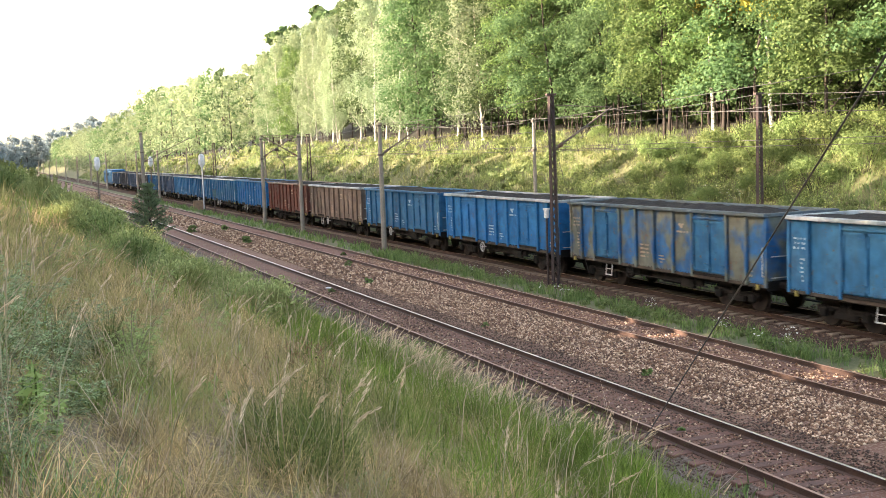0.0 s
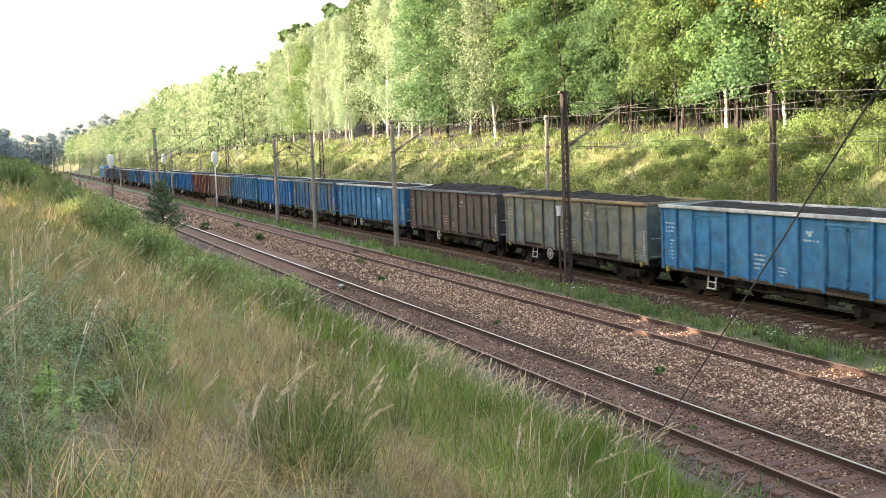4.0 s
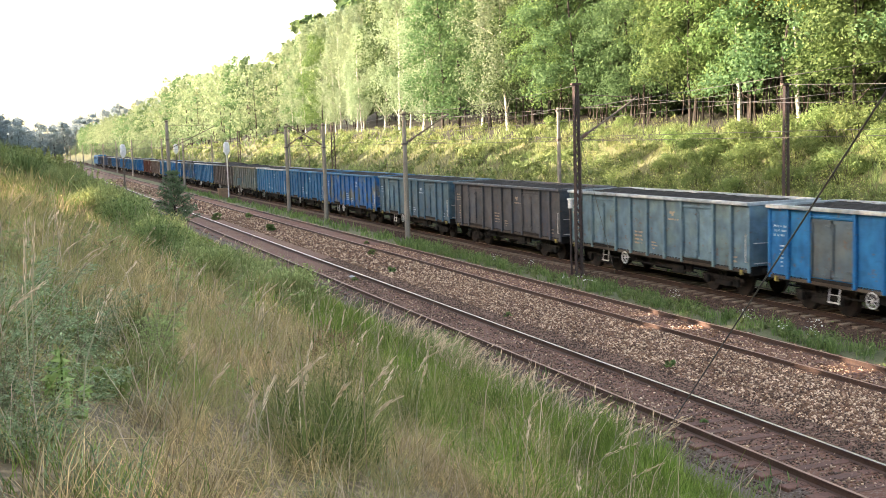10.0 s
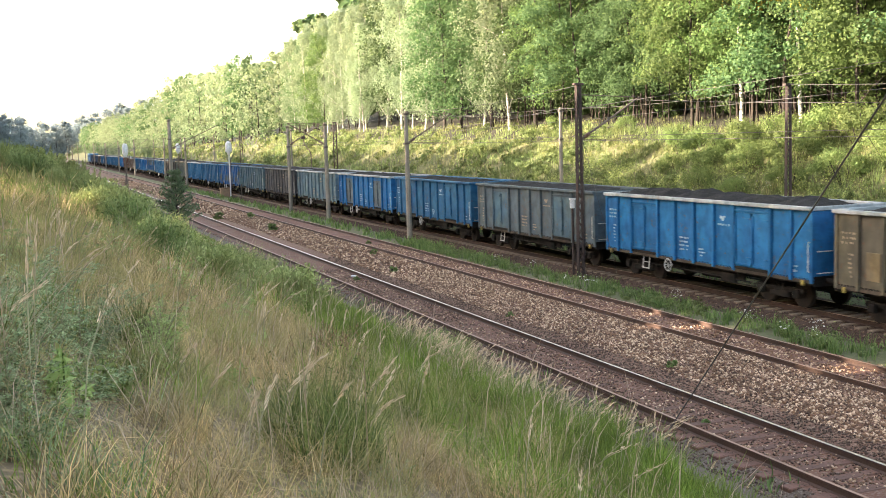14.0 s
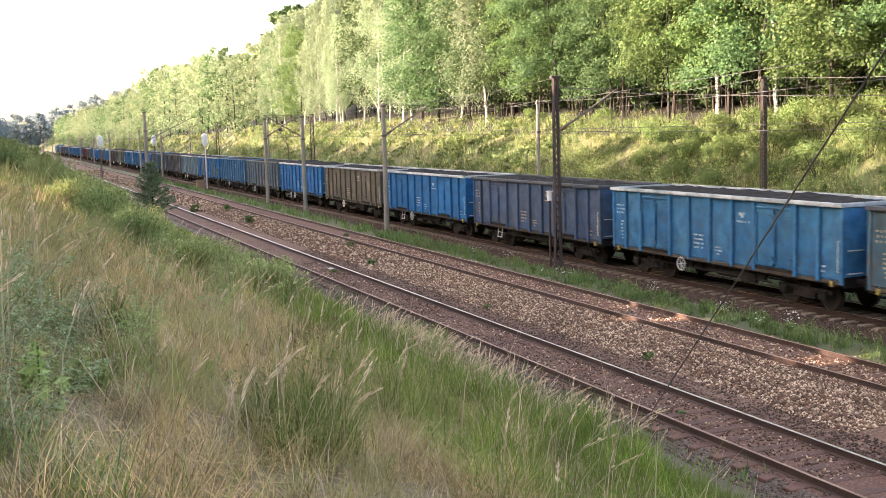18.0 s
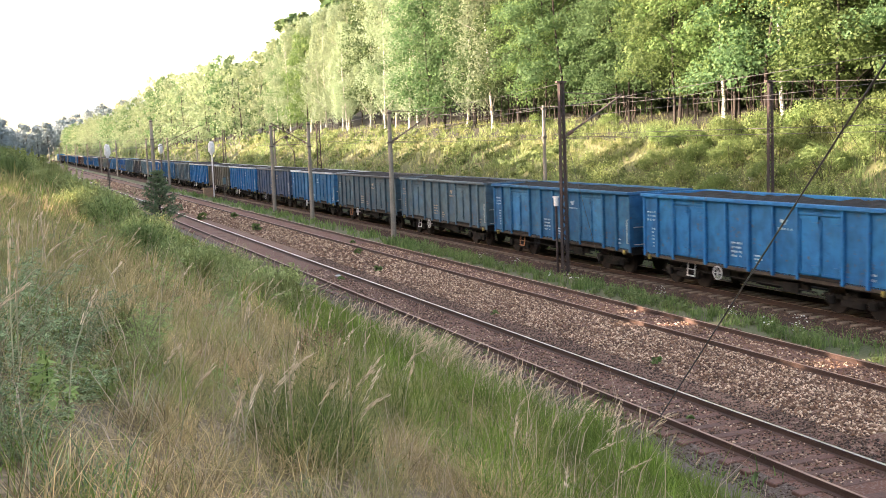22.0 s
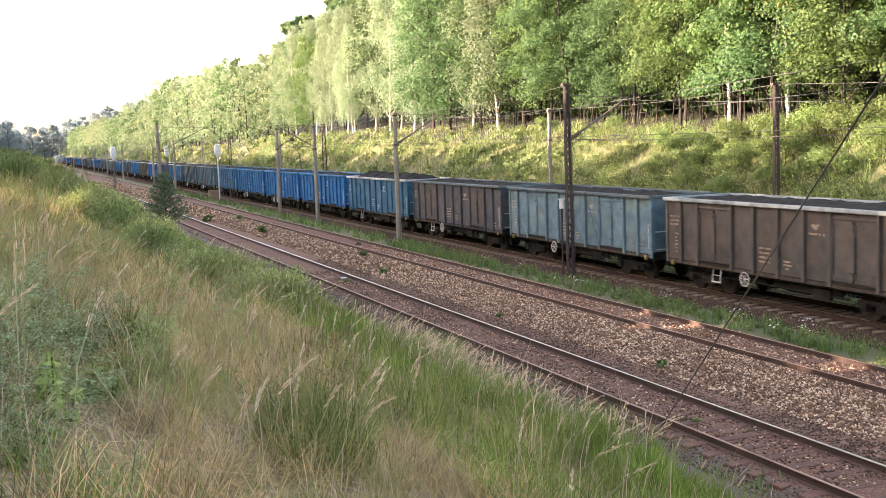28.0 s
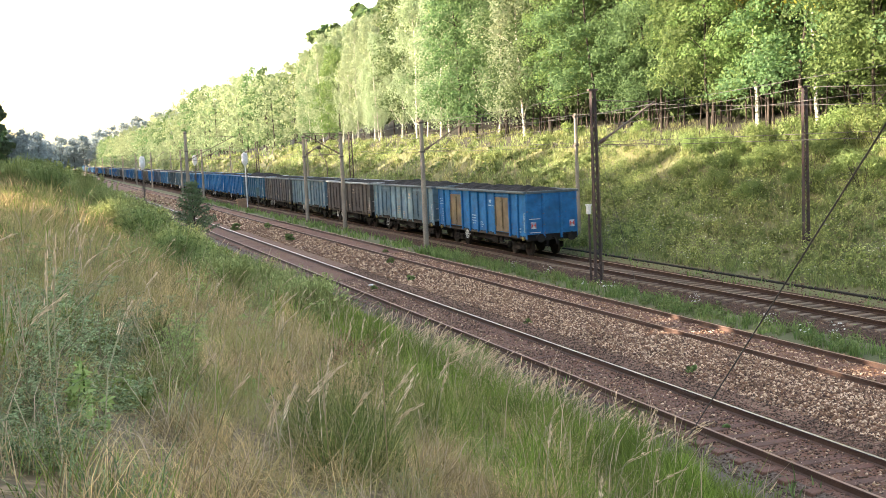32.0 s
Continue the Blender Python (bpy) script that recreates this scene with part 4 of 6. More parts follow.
def build_locomotive():
    c = (LEAD + 1) * WAGON_PITCH - 6.5 + 6.5 + 10.2 - WAGON_PITCH + 1.0
    lo = thing("electric_locomotive", "pale blue and cream electric locomotive at the head of the train", "locomotive", pose(TRACKS[2], train_place(0) + c, 0))
    pale, dark = PAINTS["white_rim"], PAINTS["dark_blue"]
    body = boxes((-1.5, 1.5, -9.0, 9.0, 1.1, 3.6), bevel=0.15)
    box(body, -1.3, 1.3, -8.8, 8.8, 3.6, 3.85, bevel=0.1)
    part("body", body, PAINTS["pale_blue"], lo)
    for y in (-9.06, 9.06):
        part("cab_front", boxes((-1.4, 1.4, y - 0.05, y + 0.05, 1.3, 3.4), bevel=0.03), pale, lo, "cream cab front")
        for x in (-0.68, 0.68):
            part("cab_window", boxes((x - 0.5, x + 0.5, y - 0.09, y + 0.09, 2.5, 3.2), bevel=0.03), M_UNDER, lo, "dark windscreen")
            part("headlight", rods([((x * 1.4, y - 0.1, 1.6), (x * 1.4, y + 0.1, 1.6), 0.12)], 10), M_WHITE, lo)
    for y in (-6, -3, 0, 3, 6):
        part("side_window", boxes((-1.53, -1.49, y - 0.5, y + 0.5, 2.5, 3.1)), M_UNDER, lo)
    part("skirt", boxes((-1.4, 1.4, -8.8, 8.8, 0.8, 1.12)), dark, lo)
    for y in (-5.2, 5.2):
        b = part("bogie", boxes((-1.2, -1.0, -2.0, 2.0, 0.45, 0.8), (1.0, 1.2, -2.0, 2.0, 0.45, 0.8), (-1.0, 1.0, -0.3, 0.3, 0.6, 0.8)), M_UNDER, lo)
        b.location.y = y
        for dy in (-1.5, 1.5):
            for x in (-0.75, 0.75):
                part("wheel", rods([((x - 0.07, dy, 0.62), (x + 0.07, dy, 0.62), 0.62)], 20), M_WHEEL, b)
    part("pantograph", rods([((-0.6, 5.0, 3.9), (-0.3, 6.2, 4.8), 0.03), ((0.6, 5.0, 3.9), (0.3, 6.2, 4.8), 0.03), ((-0.3, 6.2, 4.8), (-0.4, 5.2, 5.5), 0.03), ((0.3, 6.2, 4.8), (0.4, 5.2, 5.5), 0.03), ((-0.8, 5.2, 5.5), (0.8, 5.2, 5.5), 0.03)], 5), M_UNDER, lo)
    for y in (-9.2, 9.2):
        for x in (-0.875, 0.875):
            s = -1 if y < 0 else 1
            part("buffer", rods([((x, y, 1.05), (x, y + s * 0.4, 1.05), 0.1), ((x, y + s * 0.4, 1.05), (x, y + s * 0.46, 1.05), 0.25)], 12), M_UNDER, lo)
    MOVING.append((lo, c))


build_train()
build_locomotive()

# ---- poles, wires and signals ----


def lattice_pole(x, y, height, spread=0.34, leg=0.078):
    z0 = ground_z(x, y)
    p = thing("lattice_mast", "rusty brown lattice steel mast beside the line", "mast", pose(x, y, z0), "line masts")
    top = height - z0
    for s in (-1, 1):
        bm = bmesh.new()
        for k in range(6):
            a, c = top * k / 6, top * (k + 1) / 6
            w0, w1 = spread * (1 - 0.35 * k / 6), spread * (1 - 0.35 * (k + 1) / 6)
            rod(bm, (s * w0 / 2, 0, a - (0.3 if k == 0 else 0)), (s * w1 / 2, 0, c), leg, 4)
        part("leg", bm, M_STEEL_POLE, p)["kind"] = "stuff"
    n = int(top / 0.3)
    bm = bmesh.new()
    for k in range(n):
        a, c = top * k / n, top * (k + 1) / n
        w = spread * (1 - 0.35 * k / n) / 2
        s = 1 if k % 2 else -1
        for dy in (-0.06, 0.06):
            rod(bm, (s * w, dy, a), (-s * w, dy, c), leg * 0.29, 4)
    part("lacing", bm, M_STEEL_POLE, p)["kind"] = "stuff"
    part("cap", boxes((-0.22, 0.22, -0.1, 0.1, top - 0.05, top + 0.03)), M_STEEL_POLE, p)
    return p, top


def cantilever(p, top, side, z_low=5.7, z_high=7.45, reach=3.0):
    z0 = p.matrix_basis.translation.z
    lo, hi = z_low - z0, z_high - z0
    part("bracket_arm", rods([((side * 0.1, 0, lo), (side * reach, 0, hi), 0.045)], 6), M_STRUT, p, "slanting bracket tube")
    part("top_tie", rods([((side * 0.1, 0, min(top - 0.1, hi + 0.15)), (side * reach, 0, hi), 0.02)], 5), M_STRUT, p)
    part("steady_arm", rods([((side * 0.1, 0, lo), (side * reach * 0.95, 0, lo - 0.05), 0.018)], 5), M_STRUT, p)
    bm = bmesh.new()
    for k in range(5):
        a = 0.18 + 0.05 * k
        rod(bm, (side * (0.1 + a), 0, lo + a * (hi - lo) / reach), (side * (0.13 + a), 0, lo + (a + 0.03) * (hi - lo) / reach), 0.09, 8)
    part("insulator", bm, M_INSULATOR, p)


def concrete_pole(x, y, height, r=0.165):
    z0 = ground_z(x, y)
    p = thing("concrete_mast", "weathered grey concrete mast beside the line", "mast", pose(x, y, z0), "line masts")
    top = height - z0
    bm = bmesh.new()
    rod(bm, (0, 0, -0.4), (0, 0, top), r * 1.15, 8, r * 0.75)
    part("shaft", bm, M_CONCRETE, p)
    part("collar", boxes((-r, r, -r * 1.05, r * 1.05, top * 0.74, top * 0.74 + 0.12)), M_STRUT, p)
    part("collar", boxes((-r * 0.9, r * 0.9, -r * 0.95, r * 0.95, top - 0.25, top - 0.13)), M_STRUT, p)
    return p, top


def wire(name, label, points, r=0.011):
    c = bpy.data.curves.new(name, "CURVE")
    c.dimensions, c.bevel_depth, c.bevel_resolution = "3D", r, 1
    sp = c.splines.new("POLY")
    sp.points.add(len(points) - 1)
    for q, v in zip(sp.points, points):
        q.co = (*v, 1)
    c.materials.append(M_WIRE)
    return tagged(new(name, c), label, "wire", "overhead wires")


def sag(a, b, drop, n=12):
    a, b = Vector(a), Vector(b)
    return [tuple(a.lerp(b, i / n) - Vector((0, 0, drop * 4 * (i / n) * (1 - i / n)))) for i in range(n + 1)]


def build_line():
    p, top = lattice_pole(22.2, 41.25, 8.06, 0.27)
    cantilever(p, top, 1)
    lattice_pole(29.9, 37.2, 7.73, 0.27)
    for y in (101.1, 149.4):
        lattice_pole(28.0, y, 7.7, 0.42, 0.055)
    for y, h, s in ((63.64, 7.65, 1), (82.96, 7.41, -1), (95.85, 7.48, 1), (162.5, 7.1, 1), (188.2, 7.3, 1), (241.8, 7.5, 1), (283.2, 7.6, 1), (330.0, 7.3, 1), (385.0, 7.5, 1), (440.0, 7.5, 1), (500.0, 7.5, 1), (560.0, 7.5, 1), (620.0, 7.5, 1)):
        p, top = concrete_pole(22.2, y, h)
        cantilever(p, top, s, 5.7, min(7.45, h))
    p, top = concrete_pole(15.9, 129.0, 9.0, 0.22)
    cantilever(p, top, 1, 5.6, 8.2, 5.6)
    for y in (55.3, 122.0, 176.0, 215.0, 262.0, 310.0, 360.0, 420.0, 480.0):
        concrete_pole(28.6, y, 7.45, 0.12)
    stops = [-20.0, 41.25, 63.64, 95.85, 162.5, 188.2, 241.8, 283.2, 330.0, 385.0, 440.0, 500.0, 560.0, 620.0]
    for x in (24.55,):
        wire("contact_wire", "thin dark overhead contact wire along the track", [(x + (0.2 if k % 2 else -0.2), y, 5.6) for k, y in enumerate(stops)])
        mess = []
        for a, b in zip(stops, stops[1:]):
            mess += sag((x + 0.3, a, 7.35), (x + 0.3, b, 7.35), min(1.0, (b - a) * 0.016))
        wire("messenger_wire", "thin dark sagging messenger wire", mess)
    wire("contact_wire", "thin dark overhead contact wire along the track", [(24.3, -20, 5.82), (24.3, 60, 5.8), (24.3, 300, 5.8)])
    wire("feeder_wire", "thin dark feeder wire", [(24.55, 5, 8.6), (24.55, 26.4, 7.84), (24.55, 45, 7.15), (24.4, 63.64, 7.2)])
    wire("feeder_wire", "thin dark feeder wire", [(24.55, 5, 7.55), (24.55, 30.7, 6.93), (24.55, 44.5, 6.59), (24.4, 63.64, 6.3)])
    wire("feeder_wire", "thin dark feeder wire", sag((29.9, 37.2, 7.7), (28.6, 55.3, 7.4), 0.25) + sag((28.6, 55.3, 7.4), (28.0, 101.1, 7.6), 0.9))
    wire("feeder_wire", "thin dark feeder wire", sag((29.9, 37.2, 7.7), (30.5, -20.0, 8.2), 0.9))
    wire("feeder_wire", "thin dark feeder wire", sag((22.2, 41.25, 8.0), (22.2, 63.64, 7.6), 0.25) + sag((22.2, 63.64, 7.6), (22.2, 95.85, 7.45), 0.5) + sag((22.2, 95.85, 7.45), (22.2, 162.5, 7.1), 0.9))
    wire("guy_wire", "taut black guy wire running down into the grass", [(9.82, 15.95, 0.2), (6.15, 6.58, 6.13), (4.6, 2.6, 8.65)], 0.0095)
    # stay wires of the nearest mast
    for dy in (-0.5, 0.4):
        wire("stay_wire", "thin dark stay wire of the steel mast", [(22.4, 41.25, 5.6), (23.1, 41.25 + dy * 3, 0.0)], 0.009)


def build_signals():
    for x, y, z, boxed in ((22.35, 127.2, 5.45, True), (22.3, 171.2, 5.45, False), (11.2, 133.0, 5.55, False)):
        z0 = ground_z(x, y)
        s = thing("covered_signal", "railway signal on a pale post wrapped in white plastic", "signal", pose(x, y, z0), "covered signals")
        h = z - z0
        part("post", rods([((0, 0, -0.3), (0, 0, h), 0.075)], 8), M_STRUT if not boxed else M_WHITE, s)
        bm = bmesh.new()
        bmesh.ops.create_icosphere(bm, subdivisions=4, radius=1)
        for v in bm.verts:
            q = Vector([math.copysign(abs(c) ** 0.62, c) for c in v.co])
            k = 1 + 0.16 * noise.noise(v.co * 2.3) + 0.09 * noise.noise(v.co * 6.1 + Vector((y, 0, 0)))
            pinch = 1.0 if q.z > -0.35 else 1.0 + 0.75 * (q.z + 0.35)
            v.co = Vector((q.x * 0.34 * k * pinch, q.y * 0.3 * k * pinch, h + q.z * 0.78 * k))
        part("wrapping", bm, M_BAG, s, "crumpled white plastic wrapping")
        part("bracket", rods([((0, 0, h - 1.9), (0.55, 0, h - 0.55), 0.04)], 5), M_STRUT, s)
        part("ladder", rods([((-0.16, 0.12, 0), (-0.16, 0.12, h - 0.8), 0.018), ((0.16, 0.12, 0), (0.16, 0.12, h - 0.8), 0.018)] + [((-0.16, 0.12, 0.3 * j), (0.16, 0.12, 0.3 * j), 0.012) for j in range(1, int((h - 0.8) / 0.3))], 4), M_STRUT, s)
        if boxed:
            b = thing("relay_cabinet", "small ochre-brown relay cabinet beside the line", "cabinet", pose(x - 0.6, y + 0.4, ground_z(x - 0.6, y)))
            part("body", boxes((-0.55, 0.55, -0.35, 0.35, -0.1, 1.0), bevel=0.02), M_BRICKBOX, b)
            part("lid", boxes((-0.6, 0.6, -0.4, 0.4, 1.0, 1.08), bevel=0.01), M_BRICKBOX, b)
            part("door", boxes((-0.45, 0.45, -0.365, -0.35, 0.05, 0.9)), M_BRICKBOX, b)
    c = thing("equipment_box", "small pale grey equipment box on a steel post", "equipment box", pose(22.1, 119.0, ground_z(22.1, 119.0)))
    part("post", rods([((0, 0, -0.2), (0, 0, 2.0), 0.06)], 8), M_STRUT, c)
    part("body", boxes((-0.17, 0.17, -0.12, 0.12, 1.75, 2.5), bevel=0.02), PAINTS["pale_teal"], c)
    part("lid", boxes((-0.2, 0.2, -0.15, 0.15, 2.5, 2.55), bevel=0.01), M_STRUT, c)
    c = thing("crooked_post", "crooked grey steel post with a small dark lamp head", "post", pose(28.6, 113.0, ground_z(28.6, 113.0)))
    bend = ((0.0, 0, -0.3), (0.0, 0, 4.25), (-0.12, 0.1, 4.7), (-0.5, 0.5, 5.3), (-0.62, 0.6, 5.75), (-0.66, 0.62, 6.0))
    part("post", rods([(p, q, 0.055) for p, q in zip(bend, bend[1:])], 7), M_STRUT, c)
    part("lamp_head", boxes((-0.9, -0.42, 0.5, 0.75, 5.95, 6.25), bevel=0.05), M_STEEL_POLE, c, "small dark lamp head")
    m = thing("marker_post", "dark post with a white lamp head beside the mast", "marker post", pose(22.38, 42.3, ground_z(22.38, 42.3)))
    part("post", rods([((0, 0, -0.2), (0, 0, 2.95), 0.05)], 8), M_STEEL_POLE, m)
    part("head", rods([((0, 0, 2.95), (0, 0, 3.32), 0.11), ((0, 0, 3.32), (0, 0, 3.38), 0.15)], 10), M_WHITE, m, "white lamp head")
    d = thing("cable_duct", "dark low cable duct along the foot of the bank", "cable duct", pose(27.1, 0, 0), kind="structure")
    for k in range(60):
        o = part("duct_cover", boxes((-0.1, 0.1, -0.98, 0.98, -0.25, -0.02), bevel=0.02) if k == 0 else bpy.data.meshes["duct_cover"], M_UNDER, d)
        o.location = (0, 15 + k * 2.0, 0)


build_line()
build_signals()

# ---- trees ----


def plant(src, x, y, scale=1.0, turn=0.0):
    o = copy_thing(src, pose(x, y, ground_z(x, y) - 0.1, 0, 0, turn))
    o.scale = (scale, scale, scale)
    return o


def drop(*things):
    for o in things:
        for c in list(o.children_recursive):
            bpy.data.objects.remove(c)
        bpy.data.objects.remove(o)


def near_wood(y):
    """Height factor of the unseen near wood, set by where its shade ends on the far bank."""
    return float(np.interp(y, (84, 100), (0.93, 0.98)))


def build_woods():
    rng = random.Random(11)
    oak_l, birch_l = "leafy green oak tree at the edge of the wood", "slender birch with a white trunk at the wood edge"
    close = [tree("oak_tree", oak_l, 30 + i, 17.5 + i * 0.6, 2.5 + 0.4 * i, 4.3, (42, 6), 100, 0.118, (M_LEAF_OAK, M_LEAF_LIME, M_LEAF_LIME)[i], M_BARK, "boughs", 0.11) for i in range(3)]
    oaks = [tree("oak_tree", oak_l, 20 + i, 17 + i * 0.7, 2.3 + 0.25 * (i % 3), 4.9, (38, 6), 50, 0.165, (M_LEAF_OAK, M_LEAF_LIME, M_LEAF_DARK, M_LEAF_OAK)[i], M_BARK, "boughs") for i in range(4)]
    birches = [tree("birch_tree", birch_l, 40 + i, 18.0, 1.8, 3.2, 90, 11000, 0.13, M_LEAF_BIRCH, M_BIRCHBARK, "weeping", 0.12) for i in range(2)]
    gold = tree("birch_tree", "birch with yellowing leaves at the wood edge", 44, 18.0, 6.5, 2.6, 50, 7000, 0.19, M_LEAF_YELLOW, M_BIRCHBARK, "weeping", 0.13)
    inner = [tree("forest_tree", "dark trunked tree inside the wood", 60 + i, 18.5, 3.2 - i * 0.6, 3.6, 34, 900, 0.65, M_LEAF_DARK, M_BARK if i else M_BIRCHBARK, "round", 0.095) for i in range(3)]
    far = [tree("distant_tree", "green tree at the edge of the wood far down the line", 70 + i, 15.0 + i, 2.0, 5.2, (24, 5), 13, 0.34, (M_LEAF_PALE_HAZE, M_LEAF_PALE_HAZE, M_LEAF_OAK, M_LEAF_PALE_HAZE)[i], M_BARK, "boughs") for i in range(4)]
    hazy = [tree("hazy_tree", "distant tree with blue haze painted into its leaves", 80 + i, 17.0 + i, 1.0, 5.2, 40, 1300, 0.7, M_LEAF_BLUE_HAZE, M_BARK) for i in range(3)]
    left = [tree("forest_tree", "dense green tree of the wood behind the near bank", 90 + i, 12.9, 0.5, 3.8, 34, 640, 1.25, M_LEAF_DARK, M_BARK) for i in range(3)]
    # Unseen tree with a raised crown, added to pass sun low and block it higher.
    shade = tree("forest_tree", "unseen tall tree added to shape a sun patch", 93, 14.5, 3.3, 3.3, 40, 1100, 1.1, M_LEAF_DARK, M_BARK)
    spruce = tree("spruce_tree", "dark spruce tree on the near bank", 95, 11.0, 0.8, 2.2, 60, 3000, 0.3, M_LEAF_PINE, M_BARK, "cone")
    birch_at = (84.0, 93.0, 104.0, 109.0, 114.0, 124.0, 129.0, 136.0, 141.0, 149.0, 156.0, 164.0)
    y = 28.0
    while y < 172:
        b = min((abs(y - q) for q in birch_at))
        src = rng.choice(birches) if b < 2.6 else rng.choice(close if y < 78 else oaks)
        plant(src, 40.0 + rng.uniform(-1.5, 1.5), y, rng.uniform(0.9, 1.1) - (0.16 if y > 125 else 0), rng.uniform(0, 360))
        y += rng.uniform(3.4, 4.6)
    young = [tree("young_tree", "thin dark young trunk inside the wood", 100 + i, 9.0, 4.0, 1.2, 8, 160, 0.4, M_LEAF_DARK, M_BARK, "round", 0.055, 3) for i in range(2)]
    for k in range(120):
        plant(young[k % 2], rng.uniform(40.6, 46.0), rng.uniform(34, 100), rng.uniform(0.8, 1.2), rng.uniform(0, 360))
    drop(*young)
    plant(gold, 40.0, 54.0, 1.05, 40)
    plant(gold, 39.0, 47.3, 0.95, 140)
    low = tree("oak_tree", oak_l, 35, 16.0, 2.4, 4.0, (42, 6), 100, 0.118, M_LEAF_LIME, M_BARK, "boughs", 0.11)
    plant(low, 38.2, 42.2, 1.0, 20)
    drop(low)
    for k in range(46):
        plant(inner[1 + k % 2], 43.6 + rng.uniform(-0.8, 0.8), 27 + k * 3.2, rng.uniform(0.8, 1.05), rng.uniform(0, 360))
    for k in range(38):
        plant(rng.choice(inner), rng.uniform(46, 58), rng.uniform(26, 160), rng.uniform(0.8, 1.1), rng.uniform(0, 360))
    for k in range(30):
        plant(left[k % 3], rng.uniform(58, 64), 24 + k * 5.5, rng.uniform(0.85, 1.1), rng.uniform(0, 360))
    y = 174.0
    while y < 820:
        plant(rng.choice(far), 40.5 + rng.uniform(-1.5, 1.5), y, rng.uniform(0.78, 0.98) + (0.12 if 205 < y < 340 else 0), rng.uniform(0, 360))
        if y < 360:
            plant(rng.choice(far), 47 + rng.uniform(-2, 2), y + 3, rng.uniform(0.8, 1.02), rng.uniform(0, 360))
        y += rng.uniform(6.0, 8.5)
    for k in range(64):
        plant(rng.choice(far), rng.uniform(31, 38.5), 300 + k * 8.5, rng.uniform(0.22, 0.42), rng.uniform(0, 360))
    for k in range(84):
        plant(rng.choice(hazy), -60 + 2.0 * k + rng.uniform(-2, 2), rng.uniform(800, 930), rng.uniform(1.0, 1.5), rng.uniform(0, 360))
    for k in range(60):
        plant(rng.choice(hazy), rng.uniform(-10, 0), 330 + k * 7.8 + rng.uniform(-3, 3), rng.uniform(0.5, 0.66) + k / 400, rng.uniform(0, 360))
    # Unseen extra row, added to close a gap that let sun onto the wagons.
    for k in range(10):
        plant(left[k % 3], -25 + rng.uniform(-1, 1), 49 + k * 3.4, rng.uniform(0.88, 0.94), rng.uniform(0, 360))
    # the wood behind the near bank, whose shade lies over the cutting
    y = -50.0
    while y < 190:
        if abs(y - 35.5) < 5.2:
            plant(shade, -13, y, 1.0, 25)
            plant(shade, -19, y + 2, 1.4, 40 * y)
        else:
            plant(rng.choice(left), -13 + rng.uniform(-1.0, 1.0), y, rng.uniform(0.9, 1.08) * near_wood(y), rng.uniform(0, 360))
            if abs(y - 36.5) > 6.4:
                plant(rng.choice(left), -19 + rng.uniform(-1.5, 1.5), y + 2, rng.uniform(0.95, 1.08) * near_wood(y), rng.uniform(0, 360))
        y += rng.uniform(3.3, 4.0)
    while y < 560:
        plant(rng.choice(left), -14 + rng.uniform(-1.0, 1.0), y, rng.uniform(0.95, 1.1), rng.uniform(0, 360))
        y += rng.uniform(4.0, 5.5)
    plant(spruce, -4.2, 112, 1.05, 30)
    drop(*close, *oaks, *birches, gold, *inner, *far, *hazy, *left, shade, spruce)


build_woods()


def shrub(name, label, seed, height, radius, count, size, leaf, stems=9):
    rng = np.random.default_rng(seed)
    ob = thing(name, label, "shrub", pose(0, -500, 0))
    rows = []
    for i in range(stems):
        a, r = rng.uniform(0, 2 * math.pi), radius * rng.uniform(0.2, 0.8)
        rows.append(((math.cos(a) * r * 0.2, math.sin(a) * r * 0.2, -0.1), (math.cos(a) * r, math.sin(a) * r, height * rng.uniform(0.6, 0.95)), 0.012))
    part("stalk", rods(rows, 4), M_BARK, ob)["kind"] = "stuff"
    part("foliage", quads_mesh("foliage", lobed_crown(rng, height, 0.1, radius, 22, count, size, "round", 0.5), 4, leaf), None, ob)
    return ob


def herb(name, label, seed, height, stems, per, size, leaf, spread=0.05):
    """Upright leafy stalks that fan out from one root."""
    rng = np.random.default_rng(seed)
    ob = thing(name, label, "herb", pose(0, -500, 0))
    rows, cen, nrm = [], [], []
    for i in range(stems):
        a, r, h = rng.uniform(0, 2 * math.pi), height * abs(rng.normal(0, 0.3)), height * rng.uniform(0.6, 1.1)
        foot = np.array([math.cos(a) * r * 0.5, math.sin(a) * r * 0.5, 0.0])
        tip = np.array([math.cos(a) * r, math.sin(a) * r, h])
        rows.append((tuple(foot), tuple(tip), 0.006))
        u = rng.uniform(0.15, 1.0, (per, 1))
        out = rng.normal(0, 1, (per, 3)) * [1, 1, 0.4]
        cen.append(foot + (tip - foot) * u + out * spread * height * (1.25 - u))
        nrm.append(out * 0.5 + [0, 0, 0.8])
    part("stalk", rods(rows, 3), M_GRASS_WEED, ob)["kind"] = "stuff"
    part("foliage", quads_mesh("foliage", leaves(rng, np.concatenate(cen), np.concatenate(nrm), size, 2.6, 0.5), 4, leaf), None, ob)
    return ob


